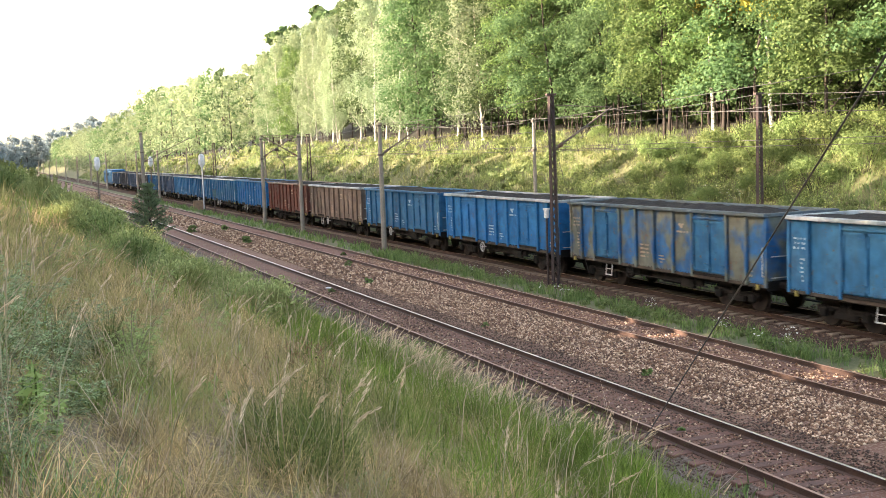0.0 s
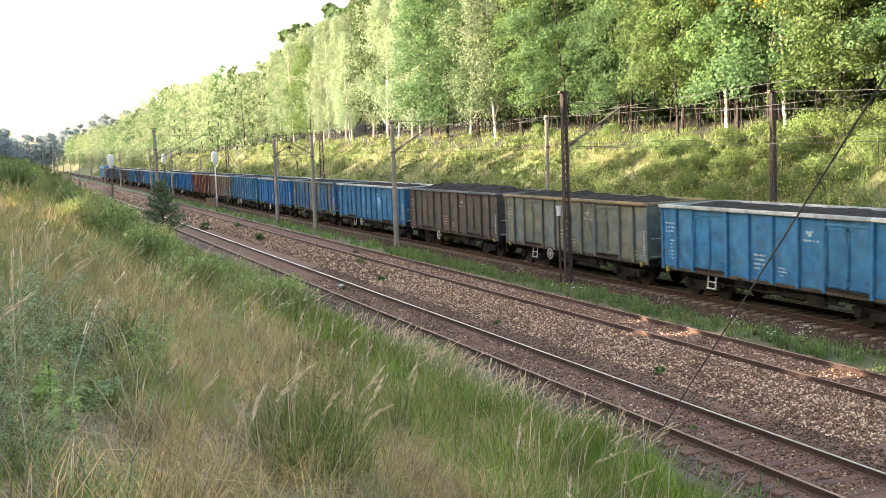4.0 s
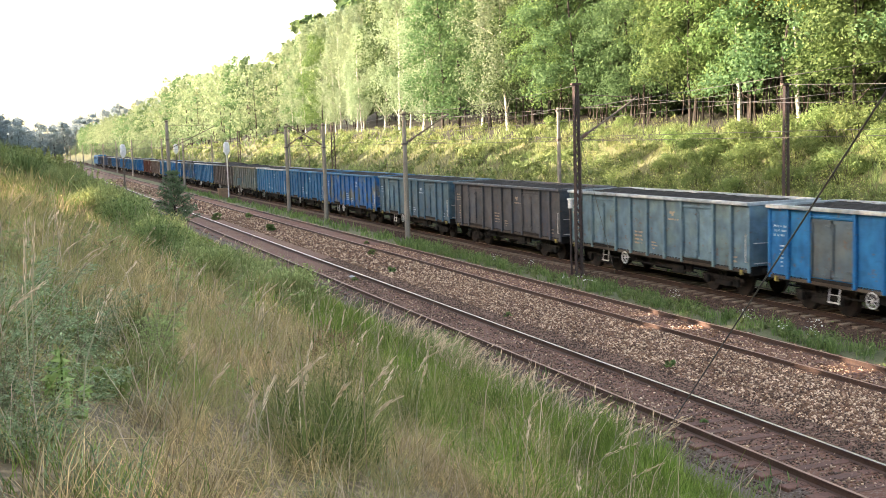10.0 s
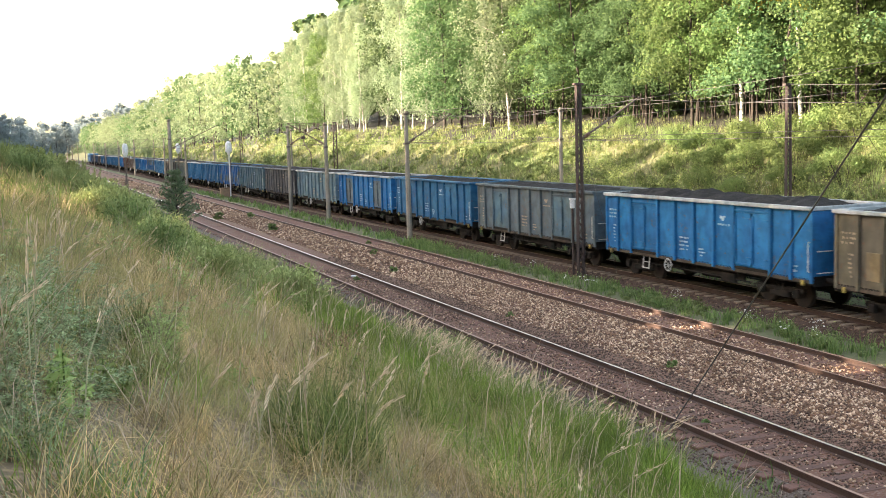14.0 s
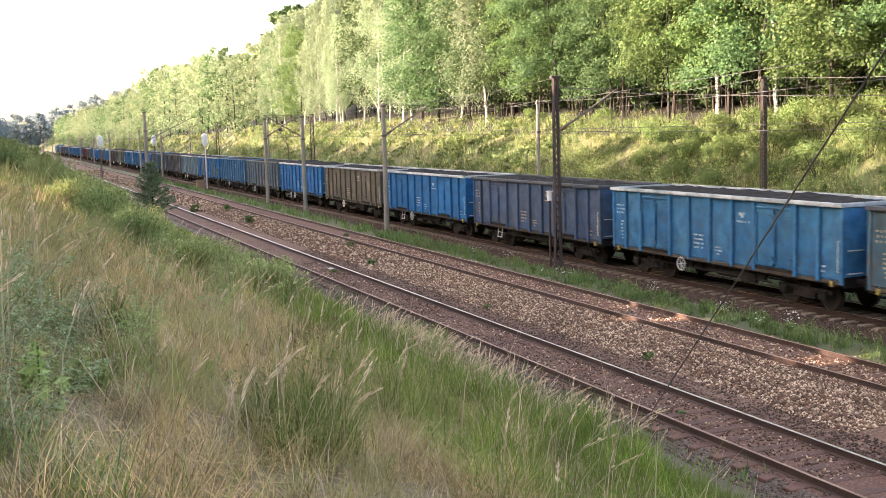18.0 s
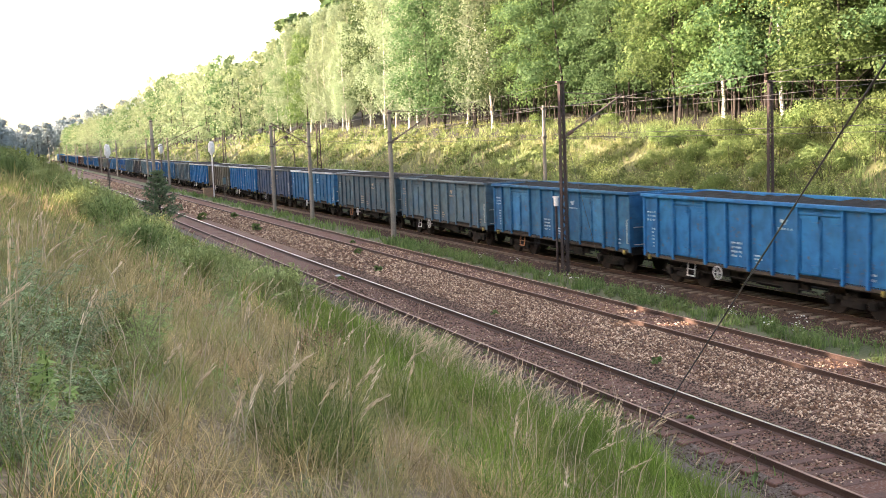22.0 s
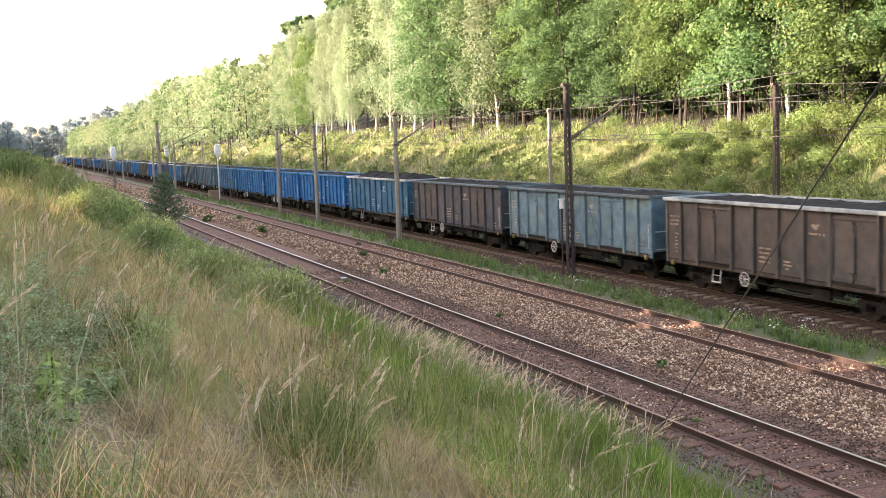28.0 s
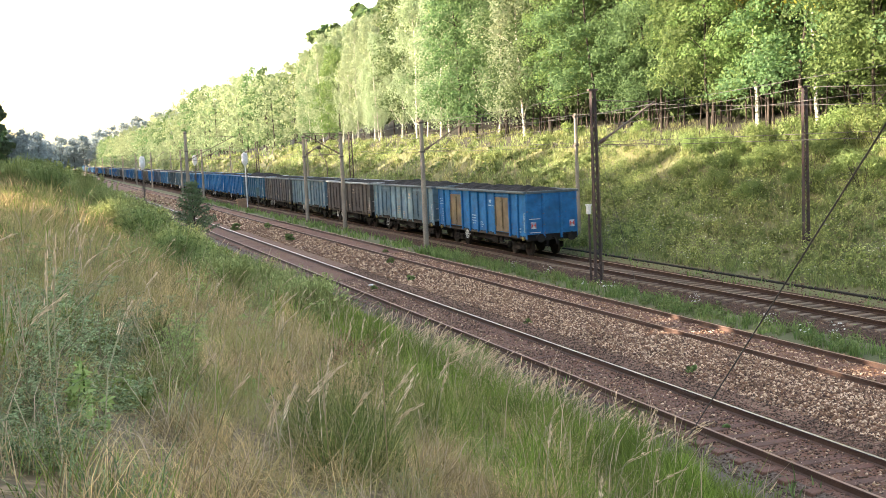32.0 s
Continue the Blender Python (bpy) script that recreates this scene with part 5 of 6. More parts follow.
def feathery_herb(name, label, seed, height, stems, per, size, leaf, reach=0.7):
    """Stalks that arch outwards, with fine drooping side sprays."""
    rng = np.random.default_rng(seed)
    ob = thing(name, label, "herb", pose(0, -500, 0))
    rows, cen = [], []
    for i in range(stems):
        a, r, h = rng.uniform(0, 2 * math.pi), height * reach * rng.uniform(0.15, 1.0), height * rng.uniform(0.55, 1.05)
        way = np.array([math.cos(a), math.sin(a), 0.0])
        arc = lambda u: way * r * u ** 1.6 + np.array([0, 0, h * (u - 0.3 * u ** 3 * (r / height))])
        pts = [arc(u) for u in (0.0, 0.4, 0.75, 1.0)]
        rows += [(tuple(p), tuple(q), 0.0035) for p, q in zip(pts, pts[1:])]
        for k in range(per):
            u = rng.uniform(0.2, 1.0)
            b = a + rng.normal(0, 1.2)
            ln = 0.24 * height * (1.25 - u)
            n = 8
            v = np.linspace(0.12, 1.0, n)[:, None]
            rib = arc(u) + v * ln * np.array([math.cos(b), math.sin(b), 0.4]) - np.array([0, 0, ln * 0.55]) * v ** 2
            b2 = b + np.where(np.arange(n) % 2, 0.85, -0.85) + rng.normal(0, 0.2, n)
            way2 = np.column_stack([np.cos(b2), np.sin(b2), rng.normal(-0.1, 0.3, n)])
            long = way2 * (0.42 * ln * (1.15 - v) + 0.5 * size)
            wide = np.column_stack([-np.sin(b2), np.cos(b2), rng.normal(0, 0.5, n)]) * size * 0.12
            cen.append(np.stack([rib, rib + long * 0.5 + wide, rib + long, rib + long * 0.5 - wide], 1).reshape(-1, 3))
    part("stalk", rods(rows, 3), M_STALK_PALE, ob)["kind"] = "stuff"
    part("foliage", quads_mesh("foliage", np.concatenate(cen), 4, leaf), None, ob)
    return ob


def fan_bush(name, label, seed, height, radius, fans, twigs, width, leaf):
    """A bush of several fans of thin upright twigs with tiny leaves, open between the fans."""
    rng = np.random.default_rng(seed)
    ob = thing(name, label, "shrub", pose(0, -500, 0))
    ang, rad = rng.uniform(0, 2 * math.pi, fans), radius * np.sqrt(rng.uniform(0, 1, fans))
    root = np.column_stack([np.cos(ang), np.sin(ang)]) * rad[:, None] * 0.6
    way = np.column_stack([np.cos(ang), np.sin(ang)]) * (rad / radius)[:, None] * 0.32 + rng.normal(0, 0.08, (fans, 2))
    tall = height * (1.05 - 0.4 * (rad / radius) ** 2) * rng.uniform(0.75, 1.15, fans)
    k = rng.integers(0, fans, twigs)
    xy, lean = root[k] + rng.normal(0, 0.05 * radius, (twigs, 2)), way[k] + rng.normal(0, 0.13, (twigs, 2))
    me = grass_mesh("twig_fan", rng, xy, np.zeros(twigs), tall[k] * 0.85, width, leaf, 0.12, (lean[:, 0], lean[:, 1]))
    part("twig_fan", me, None, ob)["kind"] = "stuff"
    k = rng.integers(0, fans, twigs)
    u = rng.uniform(0.25, 1.0, twigs)
    tip = way[k] + rng.normal(0, 0.12, (twigs, 2))
    cen = np.column_stack([root[k] + rng.normal(0, 0.05 * radius, (twigs, 2)) + tip * (tall[k] * u ** 1.6)[:, None], tall[k] * u * 0.95])
    part("foliage", quads_mesh("foliage", leaves(rng, cen, rng.normal(0, 1, (twigs, 3)), width * 1.5, 2.6, 0.5), 4, leaf), None, ob)
    return ob


def pine_sapling():
    rng = np.random.default_rng(97)
    ob = thing("pine_sapling", "small soft green pine sapling on the near bank", "tree", pose(0, -500, 0))
    part("trunk", rods([((0, 0, -0.2), (0.03, 0.02, 1.6), 0.035), ((0.03, 0.02, 1.6), (0.0, 0.0, 2.9), 0.018)], 6), M_BARK, ob)
    cen, nrm = [], []
    for k in range(9):
        z, reach = 0.75 + 0.26 * k, 0.95 * (1 - k / 9.5) + 0.08
        whorl = bmesh.new()
        for i in range(7):
            a = 2 * math.pi * (i + rng.uniform(-0.3, 0.3)) / 7
            tip = np.array([math.cos(a) * reach, math.sin(a) * reach, z + reach * rng.uniform(0.25, 0.6)]) * [1, 1, 1]
            foot = np.array([0.0, 0.0, z])
            rod(whorl, tuple(foot), tuple(tip), 0.01, 4)
            n = int(40 + 70 * reach)
            u = rng.uniform(0.2, 1.05, (n, 1))
            d = rng.normal(0, 1, (n, 3))
            cen.append(foot + (tip - foot) * u + d * 0.055)
            nrm.append(d)
        part("branch_whorl", whorl, M_BARK, ob)["kind"] = "stuff"
    part("needles", quads_mesh("needles", leaves(rng, np.concatenate(cen), np.concatenate(nrm), 0.03, 4.0, 0.5), 4, M_LEAF_PINE), None, ob)["kind"] = "stuff"
    return ob


def build_shrubs():
    rng = random.Random(5)
    bush = [shrub("bush", "leafy green bush on the far bank", 120 + i, 1.8, 1.8, 6000, 0.055, M_LEAF_SHRUB) for i in range(2)]
    for x, y, s in ((37.6, 36.0, 1.2), (38.4, 33.5, 1.5), (37.6, 39.5, 1.1), (37.2, 42.6, 1.1), (36.9, 46.2, 1.0), (39.2, 66.0, 0.6), (39.0, 76.0, 0.7), (34.5, 49.5, 0.8), (36.9, 49.3, 0.9), (32.6, 44.5, 0.6), (34.0, 38.5, 0.9), (35.4, 37.0, 1.0), (36.0, 54.5, 0.8), (35.6, 51.0, 1.0), (35.8, 47.5, 1.15), (36.4, 44.0, 1.1), (34.8, 46.5, 0.8), (35.0, 43.0, 1.0), (33.5, 41.5, 0.7), (36.8, 40.5, 1.2), (33.0, 48.0, 0.7), (34.2, 53.0, 0.6)):
        plant(rng.choice(bush), x, y, s, rng.uniform(0, 360))
    # Added bushes that stand in for the dim inside of the wood and hide sunlit ground.
    dark = shrub("undergrowth_bush", "dark leafy bush added as backdrop for the shaded wood", 126, 2.0, 2.0, 1500, 0.2, M_LEAF_DARK)
    for k in range(26):
        plant(dark, rng.uniform(45.0, 46.5), 34 + k * 2.4 + rng.uniform(-0.8, 0.8), rng.uniform(0.9, 1.2), rng.uniform(0, 360))
    for k in range(34):
        plant(dark, rng.uniform(47.0, 49.5), 27 + k * 2.2 + rng.uniform(-1, 1), rng.uniform(1.5, 2.0), rng.uniform(0, 360))
    drop(dark)
    mug = [feathery_herb("mugwort_plant", "grey-green mugwort clump in the dry grass", 130 + i, 0.85, 18, 13, 0.055, M_LEAF_MUGWORT, 0.8) for i in range(3)]
    for x, y, s in ((0.3, 8.3, 0.72), (0.5, 9.6, 0.7), (0.15, 11.2, 0.8), (-0.25, 9.8, 0.85), (0.3, 7.1, 0.6), (-0.1, 7.6, 0.7), (0.05, 6.0, 0.5), (-0.2, 6.6, 0.5), (0.1, 9.0, 0.8), (0.45, 8.9, 0.6), (0.1, 10.4, 0.8), (0.4, 7.4, 0.4), (-0.3, 8.4, 0.8), (0.6, 10.2, 0.7), (-0.1, 5.5, 0.45), (0.16, 5.1, 0.3), (-0.3, 5.8, 0.6), (-0.2, 6.3, 0.6), (0.75, 5.6, 0.22), (1.5, 6.1, 0.3), (2.2, 6.9, 0.35), (1.1, 6.3, 0.22), (-0.1, 13.2, 0.8), (1.0, 13.4, 0.7), (0.6, 15.0, 0.7)):
        plant(rng.choice(mug), x, y, s, rng.uniform(0, 360))
    green = [herb("weed_clump", "dense dark green weed clump on the near bank", 140 + i, 1.4, 44, 70, 0.05, M_LEAF_BROOM) for i in range(2)]
    for k in range(14):
        y = rng.uniform(40, 150)
        x = rng.uniform(0.0, 5.0)
        plant(rng.choice(green), x, y, rng.uniform(0.6, 1.0) + min(0.6, (y - 34) / 100), rng.uniform(0, 360))
    fine = [feathery_herb("wormwood_plant", "light green feathery weed in the dry grass", 170 + i, 0.7, 22, 11, 0.045, M_LEAF_LIGHT, 0.5) for i in range(2)]
    for x, y, s in ((2.6, 15.2, 1.1), (3.0, 16.6, 1.0), (2.2, 17.6, 1.2), (3.4, 18.8, 1.1), (1.4, 19.5, 1.2), (0.6, 17.0, 1.2), (-0.3, 14.0, 1.2), (0.95, 9.3, 0.9), (1.1, 10.2, 1.0), (0.85, 8.6, 0.6), (4.6, 20.5, 1.0), (3.2, 23.0, 1.3), (1.8, 24.5, 1.4), (4.0, 27.0, 1.4), (2.6, 29.0, 1.5), (0.4, 26.5, 1.4)):
        plant(rng.choice(fine), x, y, s, rng.uniform(0, 360))
    broom = [fan_bush("broom_clump", "open olive-green broom clump with thin upright twigs", 160 + i, 0.82, 0.34, 13, 420, 0.006, M_BROOM_OLIVE) for i in range(2)]
    for x, y, s in ((1.68, 6.75, 0.9), (1.95, 7.2, 1.0), (1.78, 7.5, 1.05), (2.2, 7.6, 0.85), (1.5, 7.15, 0.7), (0.62, 8.0, 0.6), (0.3, 9.0, 0.7), (0.75, 9.6, 0.8), (3.0, 9.4, 0.6), (4.0, 12.6, 0.8)):
        plant(rng.choice(broom), x, y, s, rng.uniform(0, 360))
    soft = fan_bush("broom_clump", "soft dark green broom clump at the foot of the bank", 163, 0.75, 0.55, 16, 900, 0.014, M_LEAF_BROOM)
    for x, y, s in ((8.6, 22.4, 1.0), (9.2, 23.4, 1.1), (9.7, 24.6, 0.95), (9.0, 24.8, 1.0), (7.6, 20.6, 0.7), (5.9, 30.4, 1.1), (6.4, 31.6, 1.1), (9.4, 21.2, 0.6), (4.4, 22.6, 1.2), (4.9, 21.0, 1.0), (5.5, 25.0, 1.0), (9.3, 15.2, 0.45), (9.7, 17.4, 0.4)):
        plant(soft, x, y, s, rng.uniform(0, 360))
    tall = [fan_bush("broom_bush", "tall soft green broom bush on the near bank", 164 + i, 1.3, 0.95, 22, 1250, 0.026, (M_LEAF_BROOM, M_BROOM_DARK, M_LEAF_BROOM)[i]) for i in range(3)]
    for k in range(120):
        y = 21 + 62 * rng.random() ** 1.2
        x = rng.uniform(2.5, 6.4) - (1.2 if y > 60 else 0)
        if (y < 62 and abs(x / y - 0.122) < 0.035) or (y < 46 and x > 5.2):
            x -= 3.0
        if x < 2.0 and y < 62:
            continue
        plant(rng.choice(tall), x, y, rng.uniform(0.6, 1.05), rng.uniform(0, 360))
    for k in range(34):
        plant(rng.choice(tall), rng.uniform(-1.5, 4.0), rng.uniform(58, 150), rng.uniform(0.9, 1.5), rng.uniform(0, 360))
    broad = herb("broadleaf_weed", "yellow-green broad-leaved weed in the grass", 162, 0.42, 14, 26, 0.04, M_LEAF_LIGHT)
    for x, y, s in ((0.12, 6.7, 1.0), (0.4, 7.3, 0.8), (2.3, 12.2, 0.9), (1.5, 9.0, 0.7)):
        plant(broad, x, y, s, rng.uniform(0, 360))
    dock = herb("dock_plant", "rusty brown seeding dock plant in the grass", 161, 0.95, 16, 90, 0.018, M_DOCK)
    for x, y, s in ((3.4, 12.9, 0.8), (3.7, 13.3, 0.8), (3.1, 12.4, 0.7), (7.2, 18.0, 0.7)):
        plant(dock, x, y, s, rng.uniform(0, 360))
    pine = pine_sapling()
    plant(pine, 5.6, 44.5, 0.98, 0)
    weed = [shrub("weed_tuft", "small green weed tuft growing in the ballast", 150 + i, 0.5, 0.35, 350, 0.08, M_GRASS_WEED, 8) for i in range(2)]
    for x, y, s in ((14.6, 89.0, 1.3), (15.75, 73.9, 1.2), (15.5, 46.8, 0.7), (15.3, 23.6, 0.55), (17.0, 54.6, 0.7), (13.0, 18.8, 0.35), (13.3, 45.4, 0.5),  (17.0, 88.0, 1.0), (15.0, 33.0, 0.5), (18.7, 61.0, 0.6)):
        plant(rng.choice(weed), x, y, s, rng.uniform(0, 360))
    drop(*bush, *mug, *green, *fine, *broom, soft, *tall, broad, dock, pine, *weed)


build_shrubs()

# ---- grass and gravel ----
lay_grass("dry_grass", "tall dry tan grass on the near bank", 1, (
    (19000, -0.8, 3.4, 4.5, 12, 0.38, 0.0054, 0.07, 1.1, 1.35),
    (8000, 3.0, 5.4, 6.5, 13, 0.42, 0.004, 0.13, 1.0, 1.0),
    (19000, -0.8, 3.6, 4.5, 12, 0.28, 0.0055, 0.07, 1.1, 1.7),
    (20000, -1.5, 4.6, 11, 17, 0.46, 0.007, 0.13, 1.0, 1.1),
    (3000, 5.0, 8.5, 28, 60, 0.55, 0.025, 0.2, 1.1, 0.5),
    (20000, -1.5, 4.4, 15, 26, 0.5, 0.011, 0.25, 1.1, 0.9),
    (12000, -2.5, 2.8, 20, 46, 0.5, 0.022, 0.25, 1.2, 0.9),
    (5000, -3.5, 6.0, 40, 140, 0.7, 0.06, 0.4, 1.2, 0.5),
    (2500, -5.0, 9.0, 130, 330, 0.9, 0.2, 0.8, 1.2, 0.5)), M_GRASS_DRY,
    ((0.1, 5.2, 0.55), (0.2, 6.3, 0.5), (0.15, 7.6, 0.5), (0.3, 9.0, 0.6), (0.3, 10.6, 0.6), (1.85, 7.2, 0.4), (0.75, 8.1, 0.25), (4.2, 21.8, 1.1)))
lay_grass("green_grass", "tall fresh green grass at the foot of the near bank", 2, (
    (14000, 4.8, 9.2, 10, 20, 0.56, 0.01, 0.16, 1.1, 0.55),
    (13000, 4.8, 9.6, 18, 31, 0.52, 0.013, 0.16, 1.1, 0.55),
    (15000, 3.2, 8.3, 5.5, 13, 0.5, 0.009, 0.1, 1.0, 0.65),
    (1100, 9.8, 11.4, 13, 30, 0.14, 0.01, 0.12, 1.0, 0.8),
    (3500, -0.8, 3.6, 4.6, 18, 0.36, 0.0045, 0.12, 1.2, 0.9),
    (500, -0.5, 0.5, 4.6, 6.0, 0.24, 0.006, 0.06, 1.0, 1.0),
    (9000, -2.5, 4.5, 18, 50, 0.5, 0.018, 0.25, 1.1, 0.7),
    (2500, -0.5, 8.0, 7, 24, 0.45, 0.009, 0.12, 1.2, 0.6),
    (13000, 4.5, 10.0, 28, 65, 0.46, 0.026, 0.22, 1.1, 0.5),
    (5000, 2.5, 8.0, 34, 90, 0.6, 0.04, 0.3, 1.1, 0.35),
    (5000, -2.0, 10.2, 50, 150, 0.55, 0.06, 0.4, 1.2, 0.4),
    (2500, -5.0, 12.0, 140, 330, 1.0, 0.2, 0.8, 1.2, 0.4)), M_GRASS_GREEN)
lay_grass("seeding_grass", "pale seeding grass stalks on the near bank", 3, (
    (400, 4.0, 8.4, 9, 26, 0.85, 0.011, 0.3, 1.1, 0.35),
    (4000, -0.8, 6.0, 5, 18, 0.6, 0.0035, 0.25, 1.2, 0.9),
    (300, -0.4, 2.8, 5.2, 9, 0.55, 0.006, 0.12, 1.0, 1.45),
    (500, -0.8, 7.0, 6, 26, 0.9, 0.009, 0.25, 1.3, 0.4),
    (2400, 6.6, 8.7, 15.0, 20.5, 0.66, 0.009, 0.2, 1.0, 0.5),
    (300, 3.0, 8.5, 28, 70, 0.85, 0.025, 0.3, 1.1, 0.4)), M_GRASS_SEED)
lay_grass("grey_green_grass", "broad grey-green grass blades in the dry grass", 6, (
    (260, -0.5, 0.35, 4.7, 6.3, 0.3, 0.008, 0.08, 1.0, 1.1),
    (300, -0.5, 0.9, 6.5, 12, 0.4, 0.008, 0.12, 1.0, 0.9)), M_LEAF_MUGWORT)
lay_grass("bank_grass", "green and yellow grass and weeds on the far bank", 4, (
    (46000, 27.4, 38.8, 28, 75, 0.5, 0.03, 0.3, 1.1, 0.6),
    (30000, 27.4, 39.0, 70, 170, 0.55, 0.06, 0.5, 1.1, 0.6),
    (9000, 38.4, 44.0, 28, 105, 0.36, 0.028, 0.3, 1.0, 0.7),
    (9000, 27.4, 39.5, 160, 420, 0.7, 0.18, 1.0, 1.2, 0.6)), M_GRASS_SLOPE)
lay_grass("track_weeds", "low green weeds between the tracks", 5, (
    (7000, 20.2, 21.7, 20, 60, 0.36, 0.028, 0.1, 1.1, 0.5),
    (3500, 20.1, 21.8, 55, 160, 0.4, 0.08, 0.25, 1.2, 0.5),
    (1500, 26.2, 28.2, 26, 70, 0.25, 0.04, 0.2, 1.1, 0.5),
    (900, 11.2, 12.1, 14, 60, 0.22, 0.03, 0.25, 1.1, 0.5)), M_GRASS_WEED)


def build_plumes():
    """Feathery seed heads on arching stalks."""
    rng = np.random.default_rng(21)
    xy = np.concatenate([scatter(rng, 80, -1.0, 5.5, 6, 20), scatter(rng, 60, 5.0, 8.2, 10, 26), scatter(rng, 200, 6.2, 8.5, 14.5, 20.5, 0.35), scatter(rng, 40, 6.0, 8.0, 11, 15, 0.3), scatter(rng, 60, 4.0, 9.4, 26, 50),
                         np.array([(1.55, 7.4), (1.62, 7.55), (1.8, 7.7), (1.86, 7.95), (2.45, 8.2), (2.5, 8.6), (2.6, 8.9), (1.15, 6.4), (1.22, 6.5), (2.15, 7.35), (2.25, 7.5), (-0.02, 6.6), (-0.05, 6.75), (2.9, 9.6)])])
    n = len(xy)
    thick = np.ones(n)
    thick[-14:] = 1.3
    foot = np.column_stack([xy, ground_at(xy)])
    h, a, lean = rng.uniform(0.55, 0.92, n), rng.uniform(-1.2, 1.2, n), rng.uniform(0.15, 0.75, n)
    h[-14:] *= 0.75
    h *= np.interp(xy[:, 0], (7.3, 9.4), (1.0, 0.5))
    h[-3:-1], lean[-3:-1] = 1.05, 0.1
    out, stalk = [], bmesh.new()
    for k in range(n):
        way = np.array([math.cos(a[k]), math.sin(a[k]), 0.0]) * lean[k] * h[k]
        bend = lambda u: foot[k] + way * u * u + [0, 0, h[k] * (u - 0.22 * lean[k] * u ** 3)]
        rod(stalk, bend(0.0), bend(0.5), 0.005, 3)
        rod(stalk, bend(0.5), bend(0.85), 0.0045, 3)
        u = rng.uniform(0.78 if thick[k] == 1 else 0.6, 1.04, 40)
        p = np.array([bend(v) for v in u]) + rng.normal(0, 0.006, (40, 3)) * thick[k]
        along = np.tile(bend(1.0) - bend(0.8), (40, 1))
        along /= np.linalg.norm(along[0])
        side = np.cross(along, rng.normal(0, 1, (40, 3)))
        side /= np.linalg.norm(side, axis=1, keepdims=True)
        q, w = along * 0.024 * thick[k], side * 0.0036 * thick[k]
        out.append(np.stack([p - q, p + w, p + q, p - w], 1).reshape(-1, 3))
    me = quads_mesh("seed_plumes", np.concatenate(out), 4, M_GRASS_SEED)
    tagged(new("seed_plumes", me), "cream feathery seed heads of tall grass on the near bank", "grass", kind="stuff")
    me = bpy.data.meshes.new("plume_stalks")
    stalk.to_mesh(me)
    stalk.free()
    me.materials.append(M_STALK_PALE)
    tagged(new("plume_stalks", me), "thin straw stalks under the seed heads", "grass", kind="stuff")


def build_bank_weeds():
    rng = np.random.default_rng(12)
    out = []
    for n, x0, x1, y0, y1, size, tall in ((34000, 27.6, 33.5, 27, 62, 0.055, 1.25), (36000, 30.0, 38.5, 28, 70, 0.062, 1.0), (12000, 28, 39, 66, 150, 0.16, 0.8), (4000, 28, 39, 140, 320, 0.35, 0.9), (11000, 20.2, 21.8, 20, 60, 0.05, 0.6)):
        m = n // 45
        c = scatter(rng, m, x0, x1, y0, y1)
        r = rng.uniform(0.15, 0.5, m) * min(1.0, size / 0.09)
        k = rng.integers(0, m, n)
        d = rng.normal(0, 1, (n, 3)) * [0.6, 0.6, 0.6]
        p = np.column_stack([c[k], ground_at(c)[k] + tall * r[k] * 0.9]) + d * (r[k] * (size / 0.09) ** 0.5)[:, None]
        out.append(leaves(rng, p, d + [0, 0, 0.4], size, 2.0, 0.5))
    n, m = 20000, 500
    c = np.column_stack([27.6 + 6.5 * rng.uniform(0, 1, m) ** 1.3, rng.uniform(27, 64, m)])
    k = rng.integers(0, m, n)
    d = rng.normal(0, 1, (n, 3)) * [0.3, 0.3, 0.32]
    p = np.column_stack([c[k], ground_at(c)[k] + 0.45]) + d
    fresh = quads_mesh("slope_herbs", leaves(rng, p, d + [0, 0, 0.4], 0.05, 2.2, 0.5), 4, M_LEAF_LIGHT)
    tagged(new("slope_herbs", fresh), "light green flowering herbs at the foot of the far bank", "weeds", kind="stuff")
    me = quads_mesh("bank_weeds", np.concatenate(out), 4, M_GRASS_BANKWEED)
    tagged(new("bank_weeds", me), "leafy green weeds on the far bank", "weeds", kind="stuff")


def build_flowers():
    rng = np.random.default_rng(8)
    xy = np.concatenate([scatter(rng, 160, 20.3, 21.6, 20, 50, 0.12), scatter(rng, 700, 27.6, 33.5, 28, 60, 0.4)])
    z = ground_at(xy) + rng.uniform(0.25, 0.55, len(xy))
    p = np.column_stack([xy, z])
    me = quads_mesh("flower_heads", leaves(rng, p, np.tile([0, 0, 1.0], (len(p), 1)), 0.06, 1.0, 0.4), 4, M_FLOWER)
    tagged(new("flower_heads", me), "scattered small white flower heads", "flowers", kind="stuff")


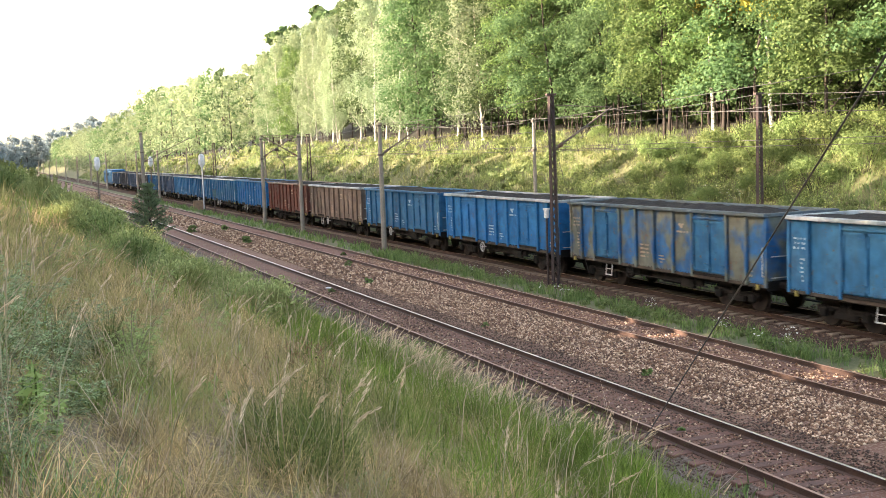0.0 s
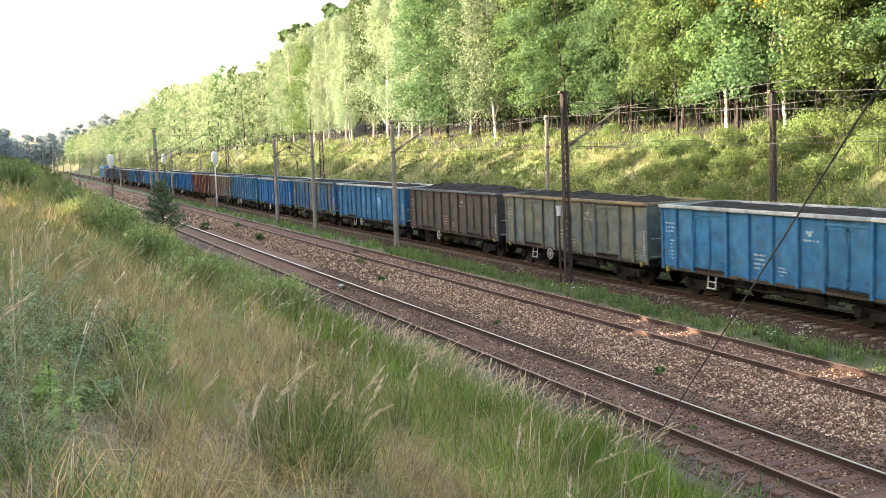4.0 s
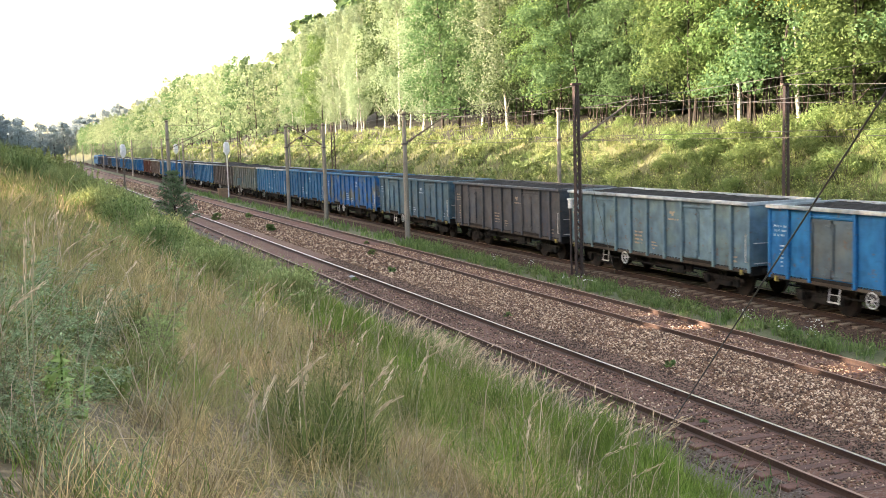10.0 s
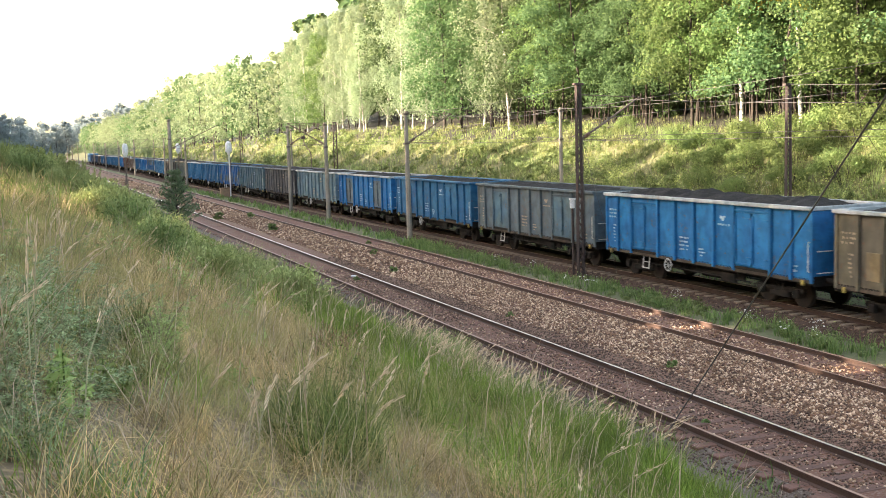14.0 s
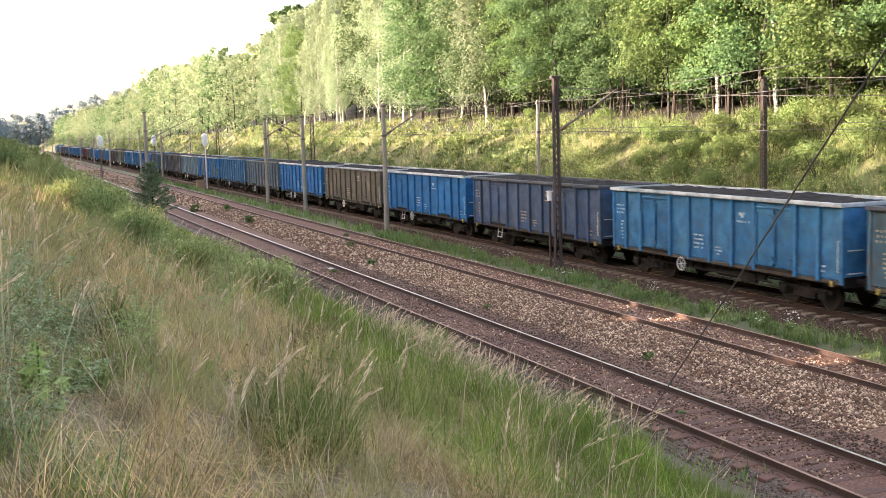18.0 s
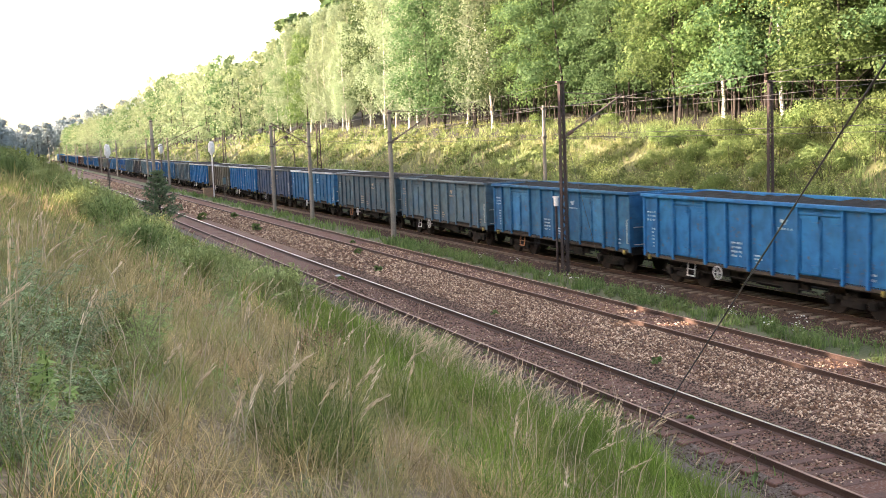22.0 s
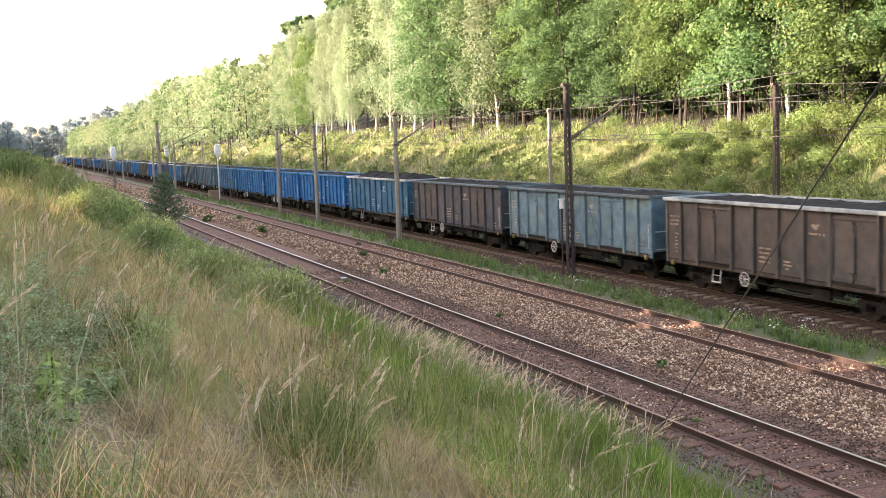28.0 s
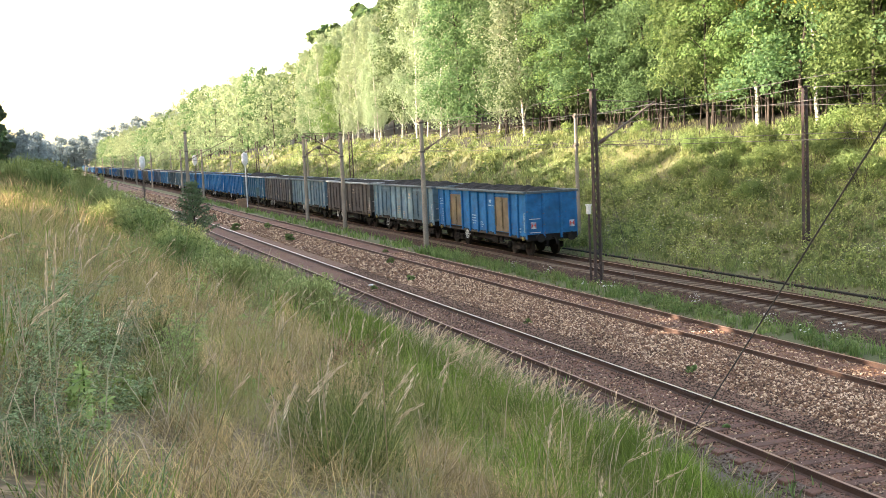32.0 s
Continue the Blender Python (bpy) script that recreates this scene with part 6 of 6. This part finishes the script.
def build_stones(name, label, seed, sets, material):
    """Loose ballast, one jagged eight-sided lump a stone."""
    rng = np.random.default_rng(seed)
    octa = np.array([(1, 0, 0), (-1, 0, 0), (0, 1, 0), (0, -1, 0), (0, 0, 1), (0, 0, -1)], float)
    tris = np.array([(0, 2, 4), (2, 1, 4), (1, 3, 4), (3, 0, 4), (2, 0, 5), (1, 2, 5), (3, 1, 5), (0, 3, 5)])
    vs, fs, base = [], [], 0
    for n, x0, x1, y0, y1, r in sets:
        xy = scatter(rng, n, x0, x1, y0, y1, 0, 1.2)
        c = np.column_stack([xy, ground_at(xy) + r * 0.25])
        shape = octa[None] * rng.uniform(0.5, 1.4, (n, 6, 1)) * r * rng.uniform(0.6, 1.5, (n, 1, 1))
        shape[:, :, 2] *= 0.75
        a = rng.uniform(0, 2 * math.pi, n)
        rx = shape[:, :, 0] * np.cos(a)[:, None] - shape[:, :, 1] * np.sin(a)[:, None]
        ry = shape[:, :, 0] * np.sin(a)[:, None] + shape[:, :, 1] * np.cos(a)[:, None]
        vs.append((np.stack([rx, ry, shape[:, :, 2]], 2) + c[:, None]).reshape(-1, 3))
        fs.append((np.arange(n)[:, None, None] * 6 + tris[None] + base).reshape(-1, 3))
        base += n * 6
    v, f = np.concatenate(vs), np.concatenate(fs)
    me = bpy.data.meshes.new(name)
    me.vertices.add(len(v))
    me.vertices.foreach_set("co", v.astype(np.float32).ravel())
    me.loops.add(f.size)
    me.loops.foreach_set("vertex_index", f.astype(np.int32).ravel())
    me.polygons.add(len(f))
    me.polygons.foreach_set("loop_start", np.arange(0, f.size, 3, dtype=np.int32))
    me.materials.append(material)
    me.update(calc_edges=True)
    tagged(new(name, me), label, "gravel", kind="stuff")


def build_white_stone():
    bm = bmesh.new()
    bmesh.ops.create_icosphere(bm, subdivisions=2, radius=0.1)
    for v in bm.verts:
        v.co = Vector((v.co.x * 1.3, v.co.y * 0.9, v.co.z * 0.5)) * (1 + 0.2 * noise.noise(v.co * 9))
    me = bpy.data.meshes.new("pale_stone")
    bm.to_mesh(me)
    bm.free()
    me.materials.append(M_WHITE)
    ob = new("pale_stone", me)
    ob.location = (13.45, 46.4, -0.1)
    tagged(ob, "flat pale stone lying between the rails", "stone")


build_white_stone()
build_plumes()
build_bank_weeds()
build_flowers()
build_stones("ballast_stones", "loose cream and brown ballast stones", 9, (
    (23000, 14.9, 17.85, 16, 46, 0.038), (8000, 14.9, 17.8, 44, 95, 0.055), (5000, 14.8, 17.8, 90, 220, 0.09),
    (6000, 17.95, 19.45, 18, 60, 0.034), (2500, 12.35, 13.8, 14, 50, 0.028), (1500, 19.5, 20.2, 18, 60, 0.03)), M_STONE)
build_stones("dark_gravel", "fine dark brown-grey gravel beside the rails", 10, (
    (9000, 13.85, 15.1, 14, 55, 0.027), (6000, 11.0, 12.25, 13, 45, 0.024), (4000, 12.35, 13.8, 14, 50, 0.026),
    (4500, 21.9, 23.6, 20, 70, 0.032), (2500, 25.4, 27.6, 26, 70, 0.035), (5000, 14.9, 17.8, 16, 90, 0.03)), M_GRAVEL)
build_tracks()


def motions():
    times = [0.0] + [2.0 * k for k in range(1, 17)]
    for ob, off in MOVING:
        walk(ob, [(t, pose(TRACKS[2], train_place(t) + off, 0)) for t in times])


motions()
